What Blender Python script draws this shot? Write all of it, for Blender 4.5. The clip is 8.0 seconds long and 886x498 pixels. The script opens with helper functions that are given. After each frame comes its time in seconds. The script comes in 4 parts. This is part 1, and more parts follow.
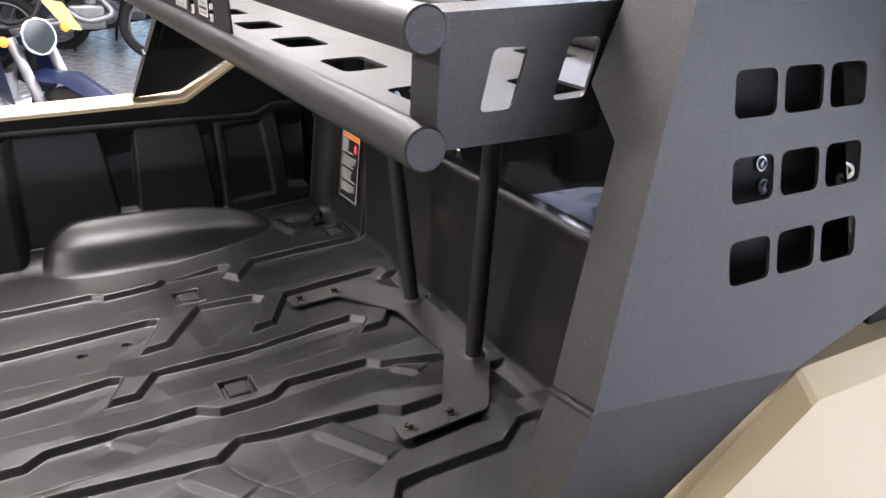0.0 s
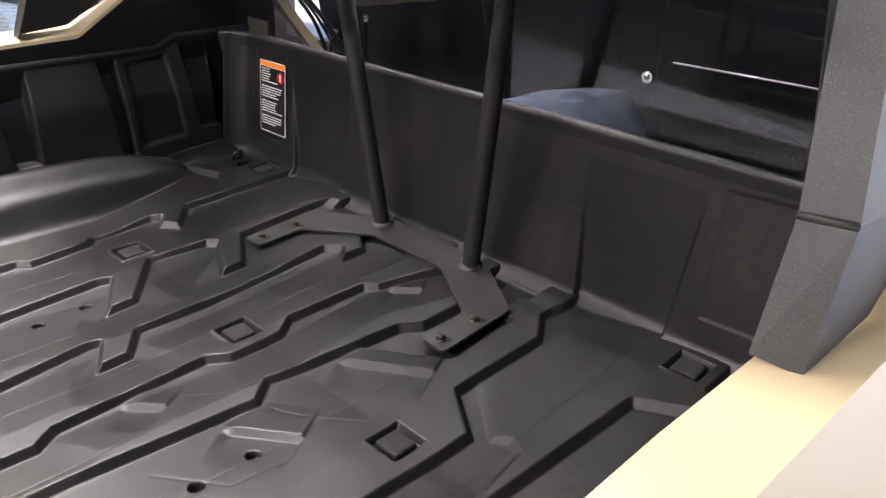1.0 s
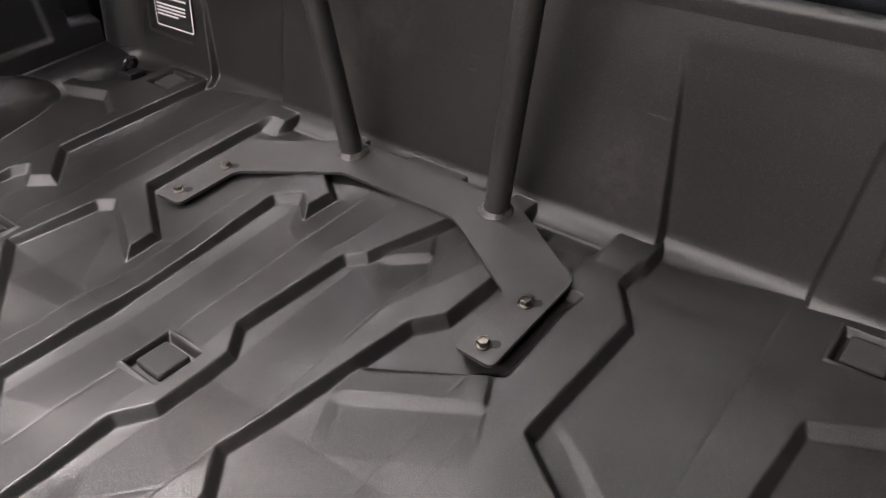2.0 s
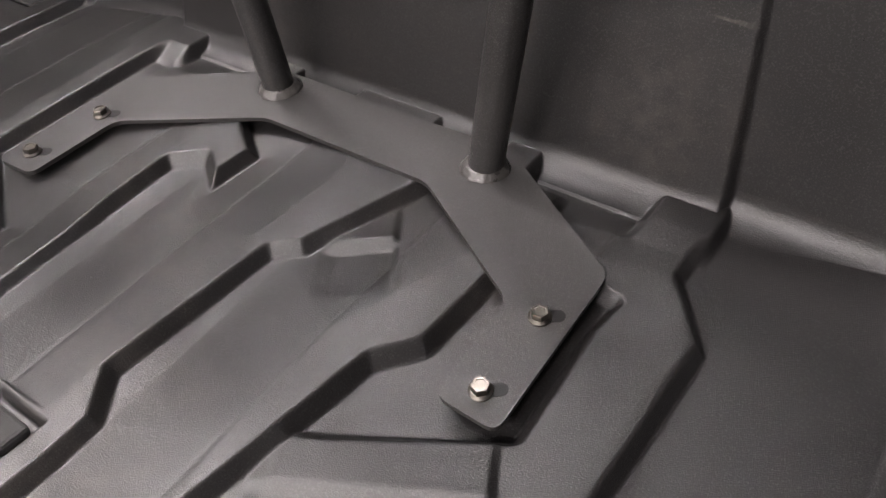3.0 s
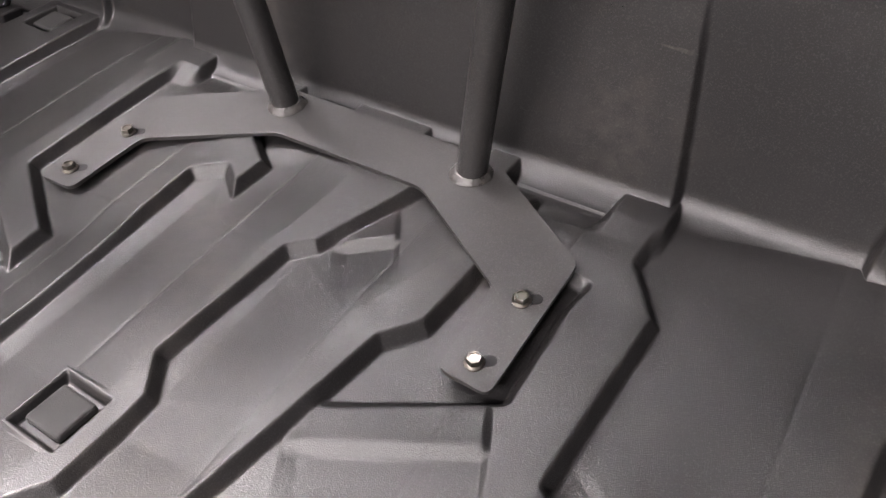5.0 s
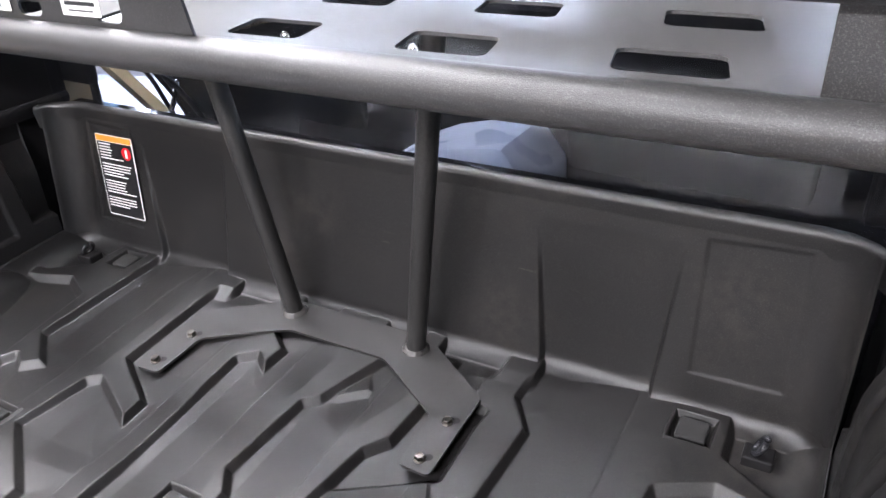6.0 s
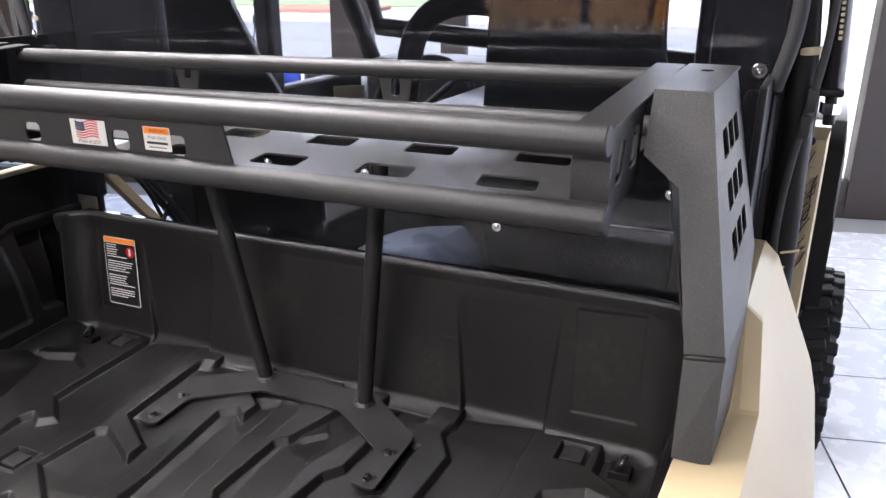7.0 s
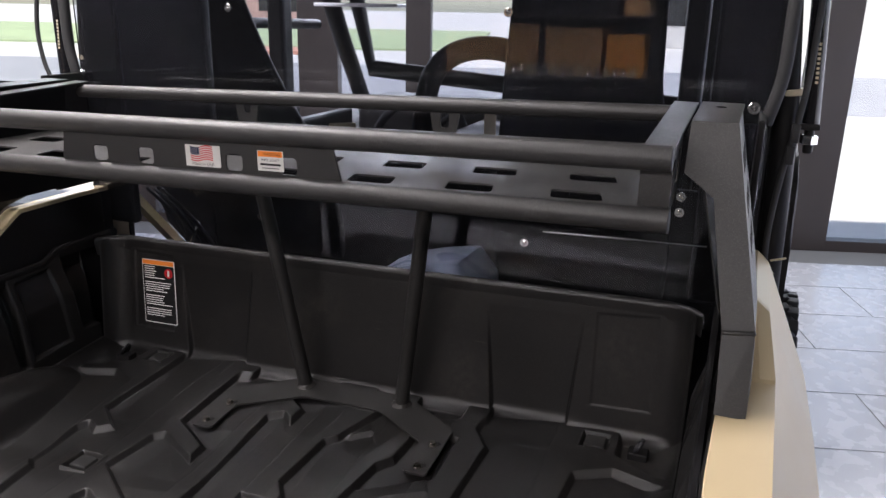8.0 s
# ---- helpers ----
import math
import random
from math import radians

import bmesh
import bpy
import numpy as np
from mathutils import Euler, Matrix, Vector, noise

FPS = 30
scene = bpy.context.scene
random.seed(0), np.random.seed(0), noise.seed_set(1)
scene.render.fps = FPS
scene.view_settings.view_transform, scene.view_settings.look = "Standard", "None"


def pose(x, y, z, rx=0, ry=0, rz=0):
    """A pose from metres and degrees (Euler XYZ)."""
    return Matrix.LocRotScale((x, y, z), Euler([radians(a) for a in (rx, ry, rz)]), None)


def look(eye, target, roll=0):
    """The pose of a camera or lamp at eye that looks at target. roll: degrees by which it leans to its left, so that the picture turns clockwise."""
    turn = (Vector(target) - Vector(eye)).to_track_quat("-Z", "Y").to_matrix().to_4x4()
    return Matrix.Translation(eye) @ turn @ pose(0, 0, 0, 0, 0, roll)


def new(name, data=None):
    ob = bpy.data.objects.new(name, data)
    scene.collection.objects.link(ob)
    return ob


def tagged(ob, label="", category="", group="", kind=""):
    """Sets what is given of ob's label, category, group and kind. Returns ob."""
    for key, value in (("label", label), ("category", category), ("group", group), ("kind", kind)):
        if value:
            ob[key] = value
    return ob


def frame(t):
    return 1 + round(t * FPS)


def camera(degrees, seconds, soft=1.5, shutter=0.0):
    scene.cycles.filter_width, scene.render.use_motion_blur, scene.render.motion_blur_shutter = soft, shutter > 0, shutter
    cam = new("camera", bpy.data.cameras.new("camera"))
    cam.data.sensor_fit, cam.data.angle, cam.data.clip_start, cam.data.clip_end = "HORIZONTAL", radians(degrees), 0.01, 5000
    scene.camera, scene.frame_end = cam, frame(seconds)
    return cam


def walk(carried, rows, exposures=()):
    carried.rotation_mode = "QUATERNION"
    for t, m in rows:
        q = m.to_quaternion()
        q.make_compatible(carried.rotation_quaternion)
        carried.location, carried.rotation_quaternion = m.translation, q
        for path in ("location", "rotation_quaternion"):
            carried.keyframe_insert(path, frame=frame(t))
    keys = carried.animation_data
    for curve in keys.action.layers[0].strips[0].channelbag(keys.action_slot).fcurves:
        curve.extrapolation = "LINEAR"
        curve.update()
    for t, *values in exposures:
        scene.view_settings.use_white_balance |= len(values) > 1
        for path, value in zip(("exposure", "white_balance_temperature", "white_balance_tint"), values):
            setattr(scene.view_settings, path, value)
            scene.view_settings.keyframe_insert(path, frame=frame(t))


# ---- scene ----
cam = camera(59.7, 8.0)
PATH = [
    (0, (1.145, -0.752, 0.806), (-0.422, 0.189, -0.005), 3.0),
    (0.5, (1.069, -0.931, 0.771), (-0.323, 0.243, -0.056), 3.1),
    (1, (0.957, -1.002, 0.712), (-0.279, 0.287, -0.187), 2.7),
    (1.5, (0.752, -0.885, 0.632), (-0.364, 0.433, -0.376), 1.9),
    (1.7, (0.672, -0.829, 0.609), (-0.39, 0.481, -0.467), 1.4),
    (3, (0.416, -0.54, 0.449), (-0.436, 0.686, -0.881), 0.0),
    (3.5, (0.383, -0.483, 0.396), (-0.412, 0.736, -0.976), 0.5),
    (4, (0.377, -0.475, 0.391), (-0.393, 0.743, -0.996), 0.6),
    (4.2, (0.377, -0.477, 0.391), (-0.391, 0.741, -0.997), 0.6),
    (5.3, (0.515, -0.688, 0.613), (-0.324, 0.583, -0.684), -1.1),
    (5.5, (0.569, -0.745, 0.673), (-0.299, 0.587, -0.54), -1.4),
    (6, (0.675, -0.917, 0.794), (-0.195, 0.6, -0.177), -1.7),
    (6.5, (0.768, -1.093, 0.86), (-0.034, 0.56, 0.069), -0.6),
    (7, (0.866, -1.23, 0.891), (0.055, 0.462, 0.198), 0.1),
    (7.5, (0.91, -1.358, 0.906), (0.11, 0.36, 0.267), 0.6),
    (8, (0.77, -1.488, 0.904), (0.086, 0.295, 0.31), 1.1),
]
EXPOSURES = [(0.0, 1.55, 6500, 12), (1.0, 1.62, 6500, 12), (1.5, 1.68, 6550, 12), (2.0, 2.1, 6600, 12), (3.5, 2.4, 6600, 13), (5.3, 2.75, 6450, 14), (6.0, 2.6, 6050, 10), (6.5, 2.1, 6150, 13), (7.2, 1.15, 6350, 11), (7.5, 0.89, 6350, 11), (8.0, 0.6, 6400, 12)]
walk(cam, [(t, look(eye, target, roll)) for t, eye, target, roll in PATH], EXPOSURES)

# ---------------------------------------------------------------- light
# The showroom stands turned a little against the vehicle. Bed floor is z = 0, showroom floor z = GROUND.
GROUND = -0.85
ROOM = pose(0, 0, 0, 0, 0, 16)
world = bpy.data.worlds.new("world")
scene.world = world
world.use_nodes = True
sky = world.node_tree.nodes.new("ShaderNodeTexSky")
sky.sky_type, sky.sun_disc = "NISHITA", False
sky.sun_elevation, sky.sun_rotation = radians(48), radians(200)
world.node_tree.links.new(sky.outputs[0], world.node_tree.nodes["Background"].inputs[0])
world.node_tree.nodes["Background"].inputs[1].default_value = 0.15

sun = new("sun", bpy.data.lights.new("sun", "SUN"))
sun.data.energy, sun.data.angle, sun.data.color = 5.0, radians(2), (1.0, 0.96, 0.9)
sun.matrix_world = look((0, 0, 8), (1.5, 4.0, 0))


def area(name, m, w, h, watts, colour):
    lamp = new(name, bpy.data.lights.new(name, "AREA"))
    lamp.data.shape, lamp.data.size, lamp.data.size_y = "RECTANGLE", w, h
    lamp.data.energy, lamp.data.color = watts, colour
    lamp.matrix_world = m
    return lamp


# daylight of the side windows to the right
area("side_window_light", ROOM @ pose(4.75, 0.4, 0.55, 90, 0, 90), 6.0, 2.2, 52, (0.79, 0.79, 1.0))
# daylight from the upper part of the shop front
area("front_window_light", ROOM @ pose(0.5, 4.25, 1.85, 62, 0, 180), 8.0, 0.8, 190, (0.93, 0.95, 1.0))
# lamps added for unseen ceiling lights: over the aisle behind the vehicle, to brighten the shelf, and along its left
# side
for lx, ly, w in ((-1.15, -0.45, 60), (-1.6, 0.7, 56), (-2.9, -0.45, 16), (-0.75, -4.0, 98), (-2.6, -3.8, 70), (-4.6, -2.6, 10), (-5.2, 1.6, 14)):
    area("unseen_ceiling_light", Matrix.Translation(ROOM @ Vector((lx, ly, 2.42))), 1.2, 0.6, w, (1.0, 0.94, 0.93))

# ---------------------------------------------------------------- materials
MATS = {}


def material(name, colour, rough=0.5, metal=0.0, grain=400.0, bump=0.1, vary=0.12, patch=6.0, rvary=0.08, coat=0.0, spec=0.5):
    """Two-scale material: large uneven patches and fine grain, both in colour, gloss and relief."""
    if name in MATS:
        return MATS[name]
    m = bpy.data.materials.new(name)
    m.use_nodes = True
    nt = m.node_tree
    b = nt.nodes["Principled BSDF"]
    b.inputs["Metallic"].default_value = metal
    b.inputs["Coat Weight"].default_value = coat
    b.inputs["Specular IOR Level"].default_value = spec
    co = nt.nodes.new("ShaderNodeTexCoord")
    big = nt.nodes.new("ShaderNodeTexNoise")
    big.inputs["Scale"].default_value, big.inputs["Detail"].default_value = patch, 5
    fine = nt.nodes.new("ShaderNodeTexNoise")
    fine.inputs["Scale"].default_value, fine.inputs["Detail"].default_value = grain, 2
    for n in (big, fine):
        nt.links.new(co.outputs["Object"], n.inputs["Vector"])
    add = nt.nodes.new("ShaderNodeMath")
    add.operation = "MULTIPLY_ADD"
    add.inputs[1].default_value = 0.35
    nt.links.new(fine.outputs["Fac"], add.inputs[0])
    nt.links.new(big.outputs["Fac"], add.inputs[2])
    ramp = nt.nodes.new("ShaderNodeMapRange")
    ramp.inputs["From Min"].default_value, ramp.inputs["From Max"].default_value = 0.35, 1.0
    nt.links.new(add.outputs[0], ramp.inputs["Value"])
    mix = nt.nodes.new("ShaderNodeMix")
    mix.data_type = "RGBA"
    mix.inputs["A"].default_value = (*[c * (1 - vary) for c in colour], 1)
    mix.inputs["B"].default_value = (*[min(1, c * (1 + vary)) for c in colour], 1)
    nt.links.new(ramp.outputs["Result"], mix.inputs["Factor"])
    nt.links.new(mix.outputs["Result"], b.inputs["Base Color"])
    rr = nt.nodes.new("ShaderNodeMapRange")
    rr.inputs["From Min"].default_value, rr.inputs["From Max"].default_value = 0.3, 0.7
    rr.inputs["To Min"].default_value, rr.inputs["To Max"].default_value = max(0, rough - rvary), min(1, rough + rvary)
    nt.links.new(big.outputs["Fac"], rr.inputs["Value"])
    nt.links.new(rr.outputs["Result"], b.inputs["Roughness"])
    if bump:
        bu = nt.nodes.new("ShaderNodeBump")
        bu.inputs["Strength"].default_value, bu.inputs["Distance"].default_value = bump, 0.001
        nt.links.new(fine.outputs["Fac"], bu.inputs["Height"])
        nt.links.new(bu.outputs["Normal"], b.inputs["Normal"])
    MATS[name] = m
    return m


def glass_material(name, tint=(1, 1, 1), rough=0.0, ior=1.45, dust=0.0):
    m = bpy.data.materials.new(name)
    m.use_nodes = True
    b = m.node_tree.nodes["Principled BSDF"]
    b.inputs["Base Color"].default_value = (*tint, 1)
    b.inputs["Transmission Weight"].default_value = 1 - dust
    b.inputs["Roughness"].default_value = rough
    b.inputs["IOR"].default_value = ior
    return m


def worn_material(name, colour, rough, grain, bump, dust, speck, pale=4.2):
    """Black textured surface: pebbled relief, gloss broken up by the grain, faint dust patches, fine scuffs and pale specks."""
    m = material(name, colour, rough, grain=grain, bump=bump, vary=0.3, patch=7, rvary=0.04)
    nt = m.node_tree
    b = nt.nodes["Principled BSDF"]
    co = nt.nodes.new("ShaderNodeTexCoord")

    def noise(scale, detail, lo, hi, stretch=None, seed=0.0):
        n = nt.nodes.new("ShaderNodeTexNoise")
        n.inputs["Scale"].default_value, n.inputs["Detail"].default_value = scale, detail
        mp = nt.nodes.new("ShaderNodeMapping")
        mp.inputs["Location"].default_value = (seed, seed * 0.7, seed * 0.3)
        if stretch:
            mp.inputs["Rotation"].default_value, mp.inputs["Scale"].default_value = stretch
        nt.links.new(co.outputs["Object"], mp.inputs["Vector"])
        nt.links.new(mp.outputs["Vector"], n.inputs["Vector"])
        r = nt.nodes.new("ShaderNodeMapRange")
        r.inputs["From Min"].default_value, r.inputs["From Max"].default_value = lo, hi
        nt.links.new(n.outputs["Fac"], r.inputs["Value"])
        return r.outputs["Result"]

    def calc(op, p, q):
        n = nt.nodes.new("ShaderNodeMath")
        n.operation = op
        for k, v in enumerate((p, q)):
            if isinstance(v, float):
                n.inputs[k].default_value = v
            else:
                nt.links.new(v, n.inputs[k])
        return n.outputs[0]

    film = calc("MULTIPLY", noise(5.0, 6, 0.50, 0.78, seed=3.1), noise(60.0, 4, 0.35, 0.75, seed=1.7))
    scuff = calc("MULTIPLY", noise(26.0, 3, 0.68, 0.74, ((0, 0, 0.5), (1.0, 14.0, 6.0)), 5.3), noise(9.0, 2, 0.52, 0.66, seed=8.2))
    dots = calc("MULTIPLY", noise(speck, 1, 0.80, 0.84, seed=2.4), noise(14.0, 2, 0.50, 0.68, seed=6.6))
    amount = calc("ADD", calc("MULTIPLY", film, dust), calc("ADD", calc("MULTIPLY", scuff, 0.12), calc("MULTIPLY", dots, 0.45)))
    salt = nt.nodes.new("ShaderNodeMix")
    salt.data_type = "RGBA"
    salt.inputs["B"].default_value = (*[c * pale for c in colour], 1)
    nt.links.new(noise(grain * 0.75, 1, 0.52, 0.78, seed=9.1), salt.inputs["Factor"])
    mix = nt.nodes.new("ShaderNodeMix")
    mix.data_type = "RGBA"
    old = b.inputs["Base Color"].links[0].from_socket
    nt.links.new(old, salt.inputs["A"])
    nt.links.new(salt.outputs["Result"], mix.inputs["A"])
    mix.inputs["B"].default_value = (0.25, 0.215, 0.18, 1)
    nt.links.new(amount, mix.inputs["Factor"])
    nt.links.new(mix.outputs["Result"], b.inputs["Base Color"])
    base = b.inputs["Roughness"].links[0].from_socket
    pebble = noise(grain * 0.8, 2, 0.3, 0.7, seed=4.4)
    nt.links.new(calc("ADD", calc("ADD", base, calc("MULTIPLY", calc("SUBTRACT", pebble, 0.5), 0.11)), calc("MULTIPLY", amount, 0.8)), b.inputs["Roughness"])
    return m


LINER = worn_material("moulded_liner", (0.0075, 0.0071, 0.0071), 0.36, 950, 0.46, 0.13, 520.0)
POWDER = worn_material("powder_coat", (0.0165, 0.0158, 0.0154), 0.42, 1200, 0.34, 0.03, 520.0, 3.4)
BEAD = material("weld_metal", (0.034, 0.032, 0.030), 0.36, grain=420, bump=0.5, vary=0.5, patch=90, rvary=0.12)
TAN = material("tan_plastic", (0.60, 0.485, 0.295), 0.34, grain=900, bump=0.05, vary=0.05, patch=4, rvary=0.06)
GLOSS = material("gloss_black", (0.012, 0.012, 0.014), 0.16, grain=600, bump=0.03, vary=0.2, patch=5)
MATTE = material("matte_black", (0.010, 0.0095, 0.010), 0.5, grain=700, bump=0.2, vary=0.2, patch=8, spec=0.18)
VINYL = material("seat_vinyl", (0.0045, 0.0045, 0.0055), 0.50, grain=500, bump=0.02, vary=0.12, patch=3, spec=0.04)
# console vinyl: the windows' bluish light is put into its pale base colour
DAYLIT_VINYL = material("daylit_vinyl", (0.46, 0.52, 0.60), 0.32, grain=900, bump=0.15, vary=0.12, patch=8, spec=0.5)
RUBBER = material("rubber", (0.020, 0.020, 0.021), 0.72, grain=300, bump=0.4, vary=0.25, patch=12)
STEEL = material("zinc_steel", (0.13, 0.12, 0.105), 0.33, metal=1.0, grain=500, bump=0.1, vary=0.15, patch=60)
CHROME = material("bright_steel", (0.75, 0.75, 0.76), 0.16, metal=1.0, grain=300, bump=0.03, vary=0.1, patch=30)
PAD = material("ribbed_pad", (0.014, 0.0135, 0.013), 0.6, grain=2200, bump=0.9, vary=0.3, patch=40)
WHITE = material("white_sticker", (0.62, 0.61, 0.58), 0.4, grain=300, bump=0.02, vary=0.03)
INK = material("black_ink", (0.012, 0.012, 0.013), 0.4, grain=300, bump=0.02, vary=0.1)
ORANGE = material("orange_ink", (0.85, 0.24, 0.03), 0.4, grain=300, bump=0.02, vary=0.05)
RED = material("red_ink", (0.50, 0.012, 0.02), 0.4, grain=300, bump=0.02, vary=0.05)
NAVY = material("navy_ink", (0.006, 0.012, 0.045), 0.4, grain=300, bump=0.02, vary=0.05)
BRONZE = material("bronze_frame", (0.045, 0.035, 0.03), 0.42, grain=400, bump=0.1, vary=0.1)
WALLPAINT = material("wall_paint", (0.20, 0.185, 0.17), 0.7, grain=250, bump=0.2, vary=0.04)
DARKPAINT = material("dark_wall_paint", (0.014, 0.0135, 0.014), 0.7, grain=250, bump=0.2, vary=0.06)
CEILPAINT = material("ceiling_paint", (0.045, 0.044, 0.045), 0.8, grain=150, bump=0.3, vary=0.05)
TILE = material("floor_tile", (0.40, 0.40, 0.42), 0.26, grain=160, bump=0.06, vary=0.045, patch=9, rvary=0.08)
GROUT = material("grout", (0.13, 0.13, 0.13), 0.85, grain=300, bump=0.3)
BLUEPL = material("blue_plastic", (0.025, 0.06, 0.42), 0.3, grain=300, bump=0.03, vary=0.1)
YELLOWPL = material("yellow_plastic", (0.80, 0.58, 0.06), 0.4, grain=300, bump=0.03, vary=0.1)
REDPL = material("red_plastic", (0.55, 0.03, 0.02), 0.35, grain=300, bump=0.03, vary=0.1)
WHITEPL = material("white_plastic", (0.75, 0.76, 0.78), 0.35, grain=300, bump=0.03, vary=0.05)
ALLOY = material("cast_alloy", (0.40, 0.40, 0.42), 0.42, metal=1.0, grain=300, bump=0.3, vary=0.2)
CONCRETE = material("pale_concrete", (0.50, 0.48, 0.45), 0.85, grain=60, bump=0.4, vary=0.12, patch=1.5)
ASPHALT = material("asphalt", (0.26, 0.26, 0.27), 0.9, grain=120, bump=0.6, vary=0.2, patch=0.8)
GRASSM = material("lawn", (0.30, 0.36, 0.20), 0.9, grain=40, bump=1.0, vary=0.35, patch=0.7)
CLAYM = material("red_clay", (0.45, 0.22, 0.16), 0.9, grain=40, bump=0.6, vary=0.2, patch=0.7)
BRICKM = material("far_brick", (0.34, 0.22, 0.18), 0.85, grain=30, bump=0.5, vary=0.2, patch=0.5)
CARDB = material("carton", (0.45, 0.27, 0.13), 0.7, grain=120, bump=0.2, vary=0.15)
ORANGECARD = material("orange_carton", (0.62, 0.26, 0.05), 0.6, grain=120, bump=0.1, vary=0.1)
CLEAR = glass_material("clear_pane", (0.97, 0.98, 0.98))
# clear pane; the cab's darkness is partly put into its tint
TINTED = glass_material("clear_plastic_pane", (0.71, 0.73, 0.82), 0.0, 1.41, 0.005)
CREAM = material("cream_ink", (0.55, 0.47, 0.33), 0.5, grain=300, bump=0.02, vary=0.1)

# ---------------------------------------------------------------- building helpers


def thing(name, label, category, at=(0, 0, 0), group="", kind=""):
    ob = new(name)
    ob.location = at
    ob.empty_display_size = 0.05
    return tagged(ob, label, category, group, kind)


def part(name, data, mat, parent=None, label=""):
    """Links a bmesh or mesh, given in world metres, as one object under its thing or part."""
    if isinstance(data, bmesh.types.BMesh):
        me = bpy.data.meshes.new(name)
        bmesh.ops.recalc_face_normals(data, faces=data.faces[:])
        data.to_mesh(me)
        data.free()
    else:
        me = data
    if mat and not me.materials:
        me.materials.append(mat)
    ob = new(name, me)
    if parent:
        ob.parent = parent
        ob.matrix_parent_inverse = Matrix.Translation(parent.location).inverted() if parent.type == "EMPTY" else Matrix.Identity(4)
    return tagged(ob, label)


def smooth(ob, angle=40):
    me = ob.data
    me.shade_smooth()
    me.set_sharp_from_angle(angle=radians(angle))
    return ob


def move(bm, m):
    bmesh.ops.transform(bm, matrix=m, verts=bm.verts[:])
    return bm


def box(lo, hi, bevel=0.0, segs=2, bm=None):
    own = bmesh.new()
    c = [(a + b) / 2 for a, b in zip(lo, hi)]
    d = [abs(b - a) for a, b in zip(lo, hi)]
    bmesh.ops.create_cube(own, size=1, matrix=Matrix.LocRotScale(c, None, d))
    if bevel:
        bmesh.ops.bevel(own, geom=own.edges[:], offset=bevel, segments=segs, affect="EDGES", profile=0.5)
    return join(bm, own)


def join(bm, own):
    if bm is None:
        return own
    me = bpy.data.meshes.new("scratch")
    own.to_mesh(me)
    own.free()
    bm.from_mesh(me)
    bpy.data.meshes.remove(me)
    return bm


def tube(points, r, segs=20, cap=0.0015, bm=None, closed=False):
    """A round bar along points, with small chamfers at its ends."""
    pts = [Vector(p) for p in points]
    if not closed and cap:
        a, b = (pts[1] - pts[0]).normalized(), (pts[-2] - pts[-1]).normalized()
        pts = [pts[0], pts[0] + a * cap, *pts[1:-1], pts[-1] + b * cap, pts[-1]]
        rad = [r - cap, *[r] * (len(pts) - 2), r - cap]
    else:
        rad = [r] * len(pts)
    own = bmesh.new()
    n, rings, up = len(pts), [], None
    for i, p in enumerate(pts):
        if closed:
            d = (pts[(i + 1) % n] - pts[i - 1]).normalized()
        else:
            d = (pts[min(i + 1, n - 1)] - pts[max(i - 1, 0)]).normalized()
        if up is None:
            up = d.orthogonal().normalized()
        up = (up - d * up.dot(d)).normalized()
        side = d.cross(up)
        rings.append([own.verts.new(p + (up * math.cos(6.28319 * k / segs) + side * math.sin(6.28319 * k / segs)) * rad[i]) for k in range(segs)])
    for i in range(n if closed else n - 1):
        a, b = rings[i], rings[(i + 1) % n]
        for k in range(segs):
            own.faces.new((a[k], a[(k + 1) % segs], b[(k + 1) % segs], b[k]))
    if not closed:
        own.faces.new(rings[0][::-1])
        own.faces.new(rings[-1])
    return join(bm, own)


def arc(points, r, n=6):
    """Points with each inner corner rounded to radius about r."""
    pts = [Vector(p) for p in points]
    out = [pts[0]]
    for a, b, c in zip(pts, pts[1:], pts[2:]):
        u, v = (a - b), (c - b)
        k = min(r, u.length * 0.49, v.length * 0.49)
        p, q = b + u.normalized() * k, b + v.normalized() * k
        for i in range(n + 1):
            t = i / n
            out.append(p * (1 - t) ** 2 + b * 2 * t * (1 - t) + q * t * t)
    return out + [pts[-1]]


def rrect(cx, cy, w, h, r, skew=0.0, n=4):
    """A rounded rectangle as a loop; skew shifts its top."""
    out = []
    for sx, sy, a0 in ((1, 1, 0), (-1, 1, 90), (-1, -1, 180), (1, -1, 270)):
        for i in range(n + 1):
            a = radians(a0 + 90 * i / n)
            y = sy * (h / 2 - r) + r * math.sin(a)
            out.append((cx + sx * (w / 2 - r) + r * math.cos(a) + skew * y / h, cy + y))
    return out


def round_loop(pts, r, n=4):
    """A closed loop with rounded corners."""
    ps = [Vector((*p, 0)) for p in pts]
    out = []
    for i, b in enumerate(ps):
        u, v = ps[i - 1] - b, ps[(i + 1) % len(ps)] - b
        k = min(r, u.length * 0.45, v.length * 0.45)
        p, q = b + u.normalized() * k, b + v.normalized() * k
        for j in range(n + 1):
            t = j / n
            w = p * (1 - t) ** 2 + b * 2 * t * (1 - t) + q * t * t
            out.append((w.x, w.y))
    return out


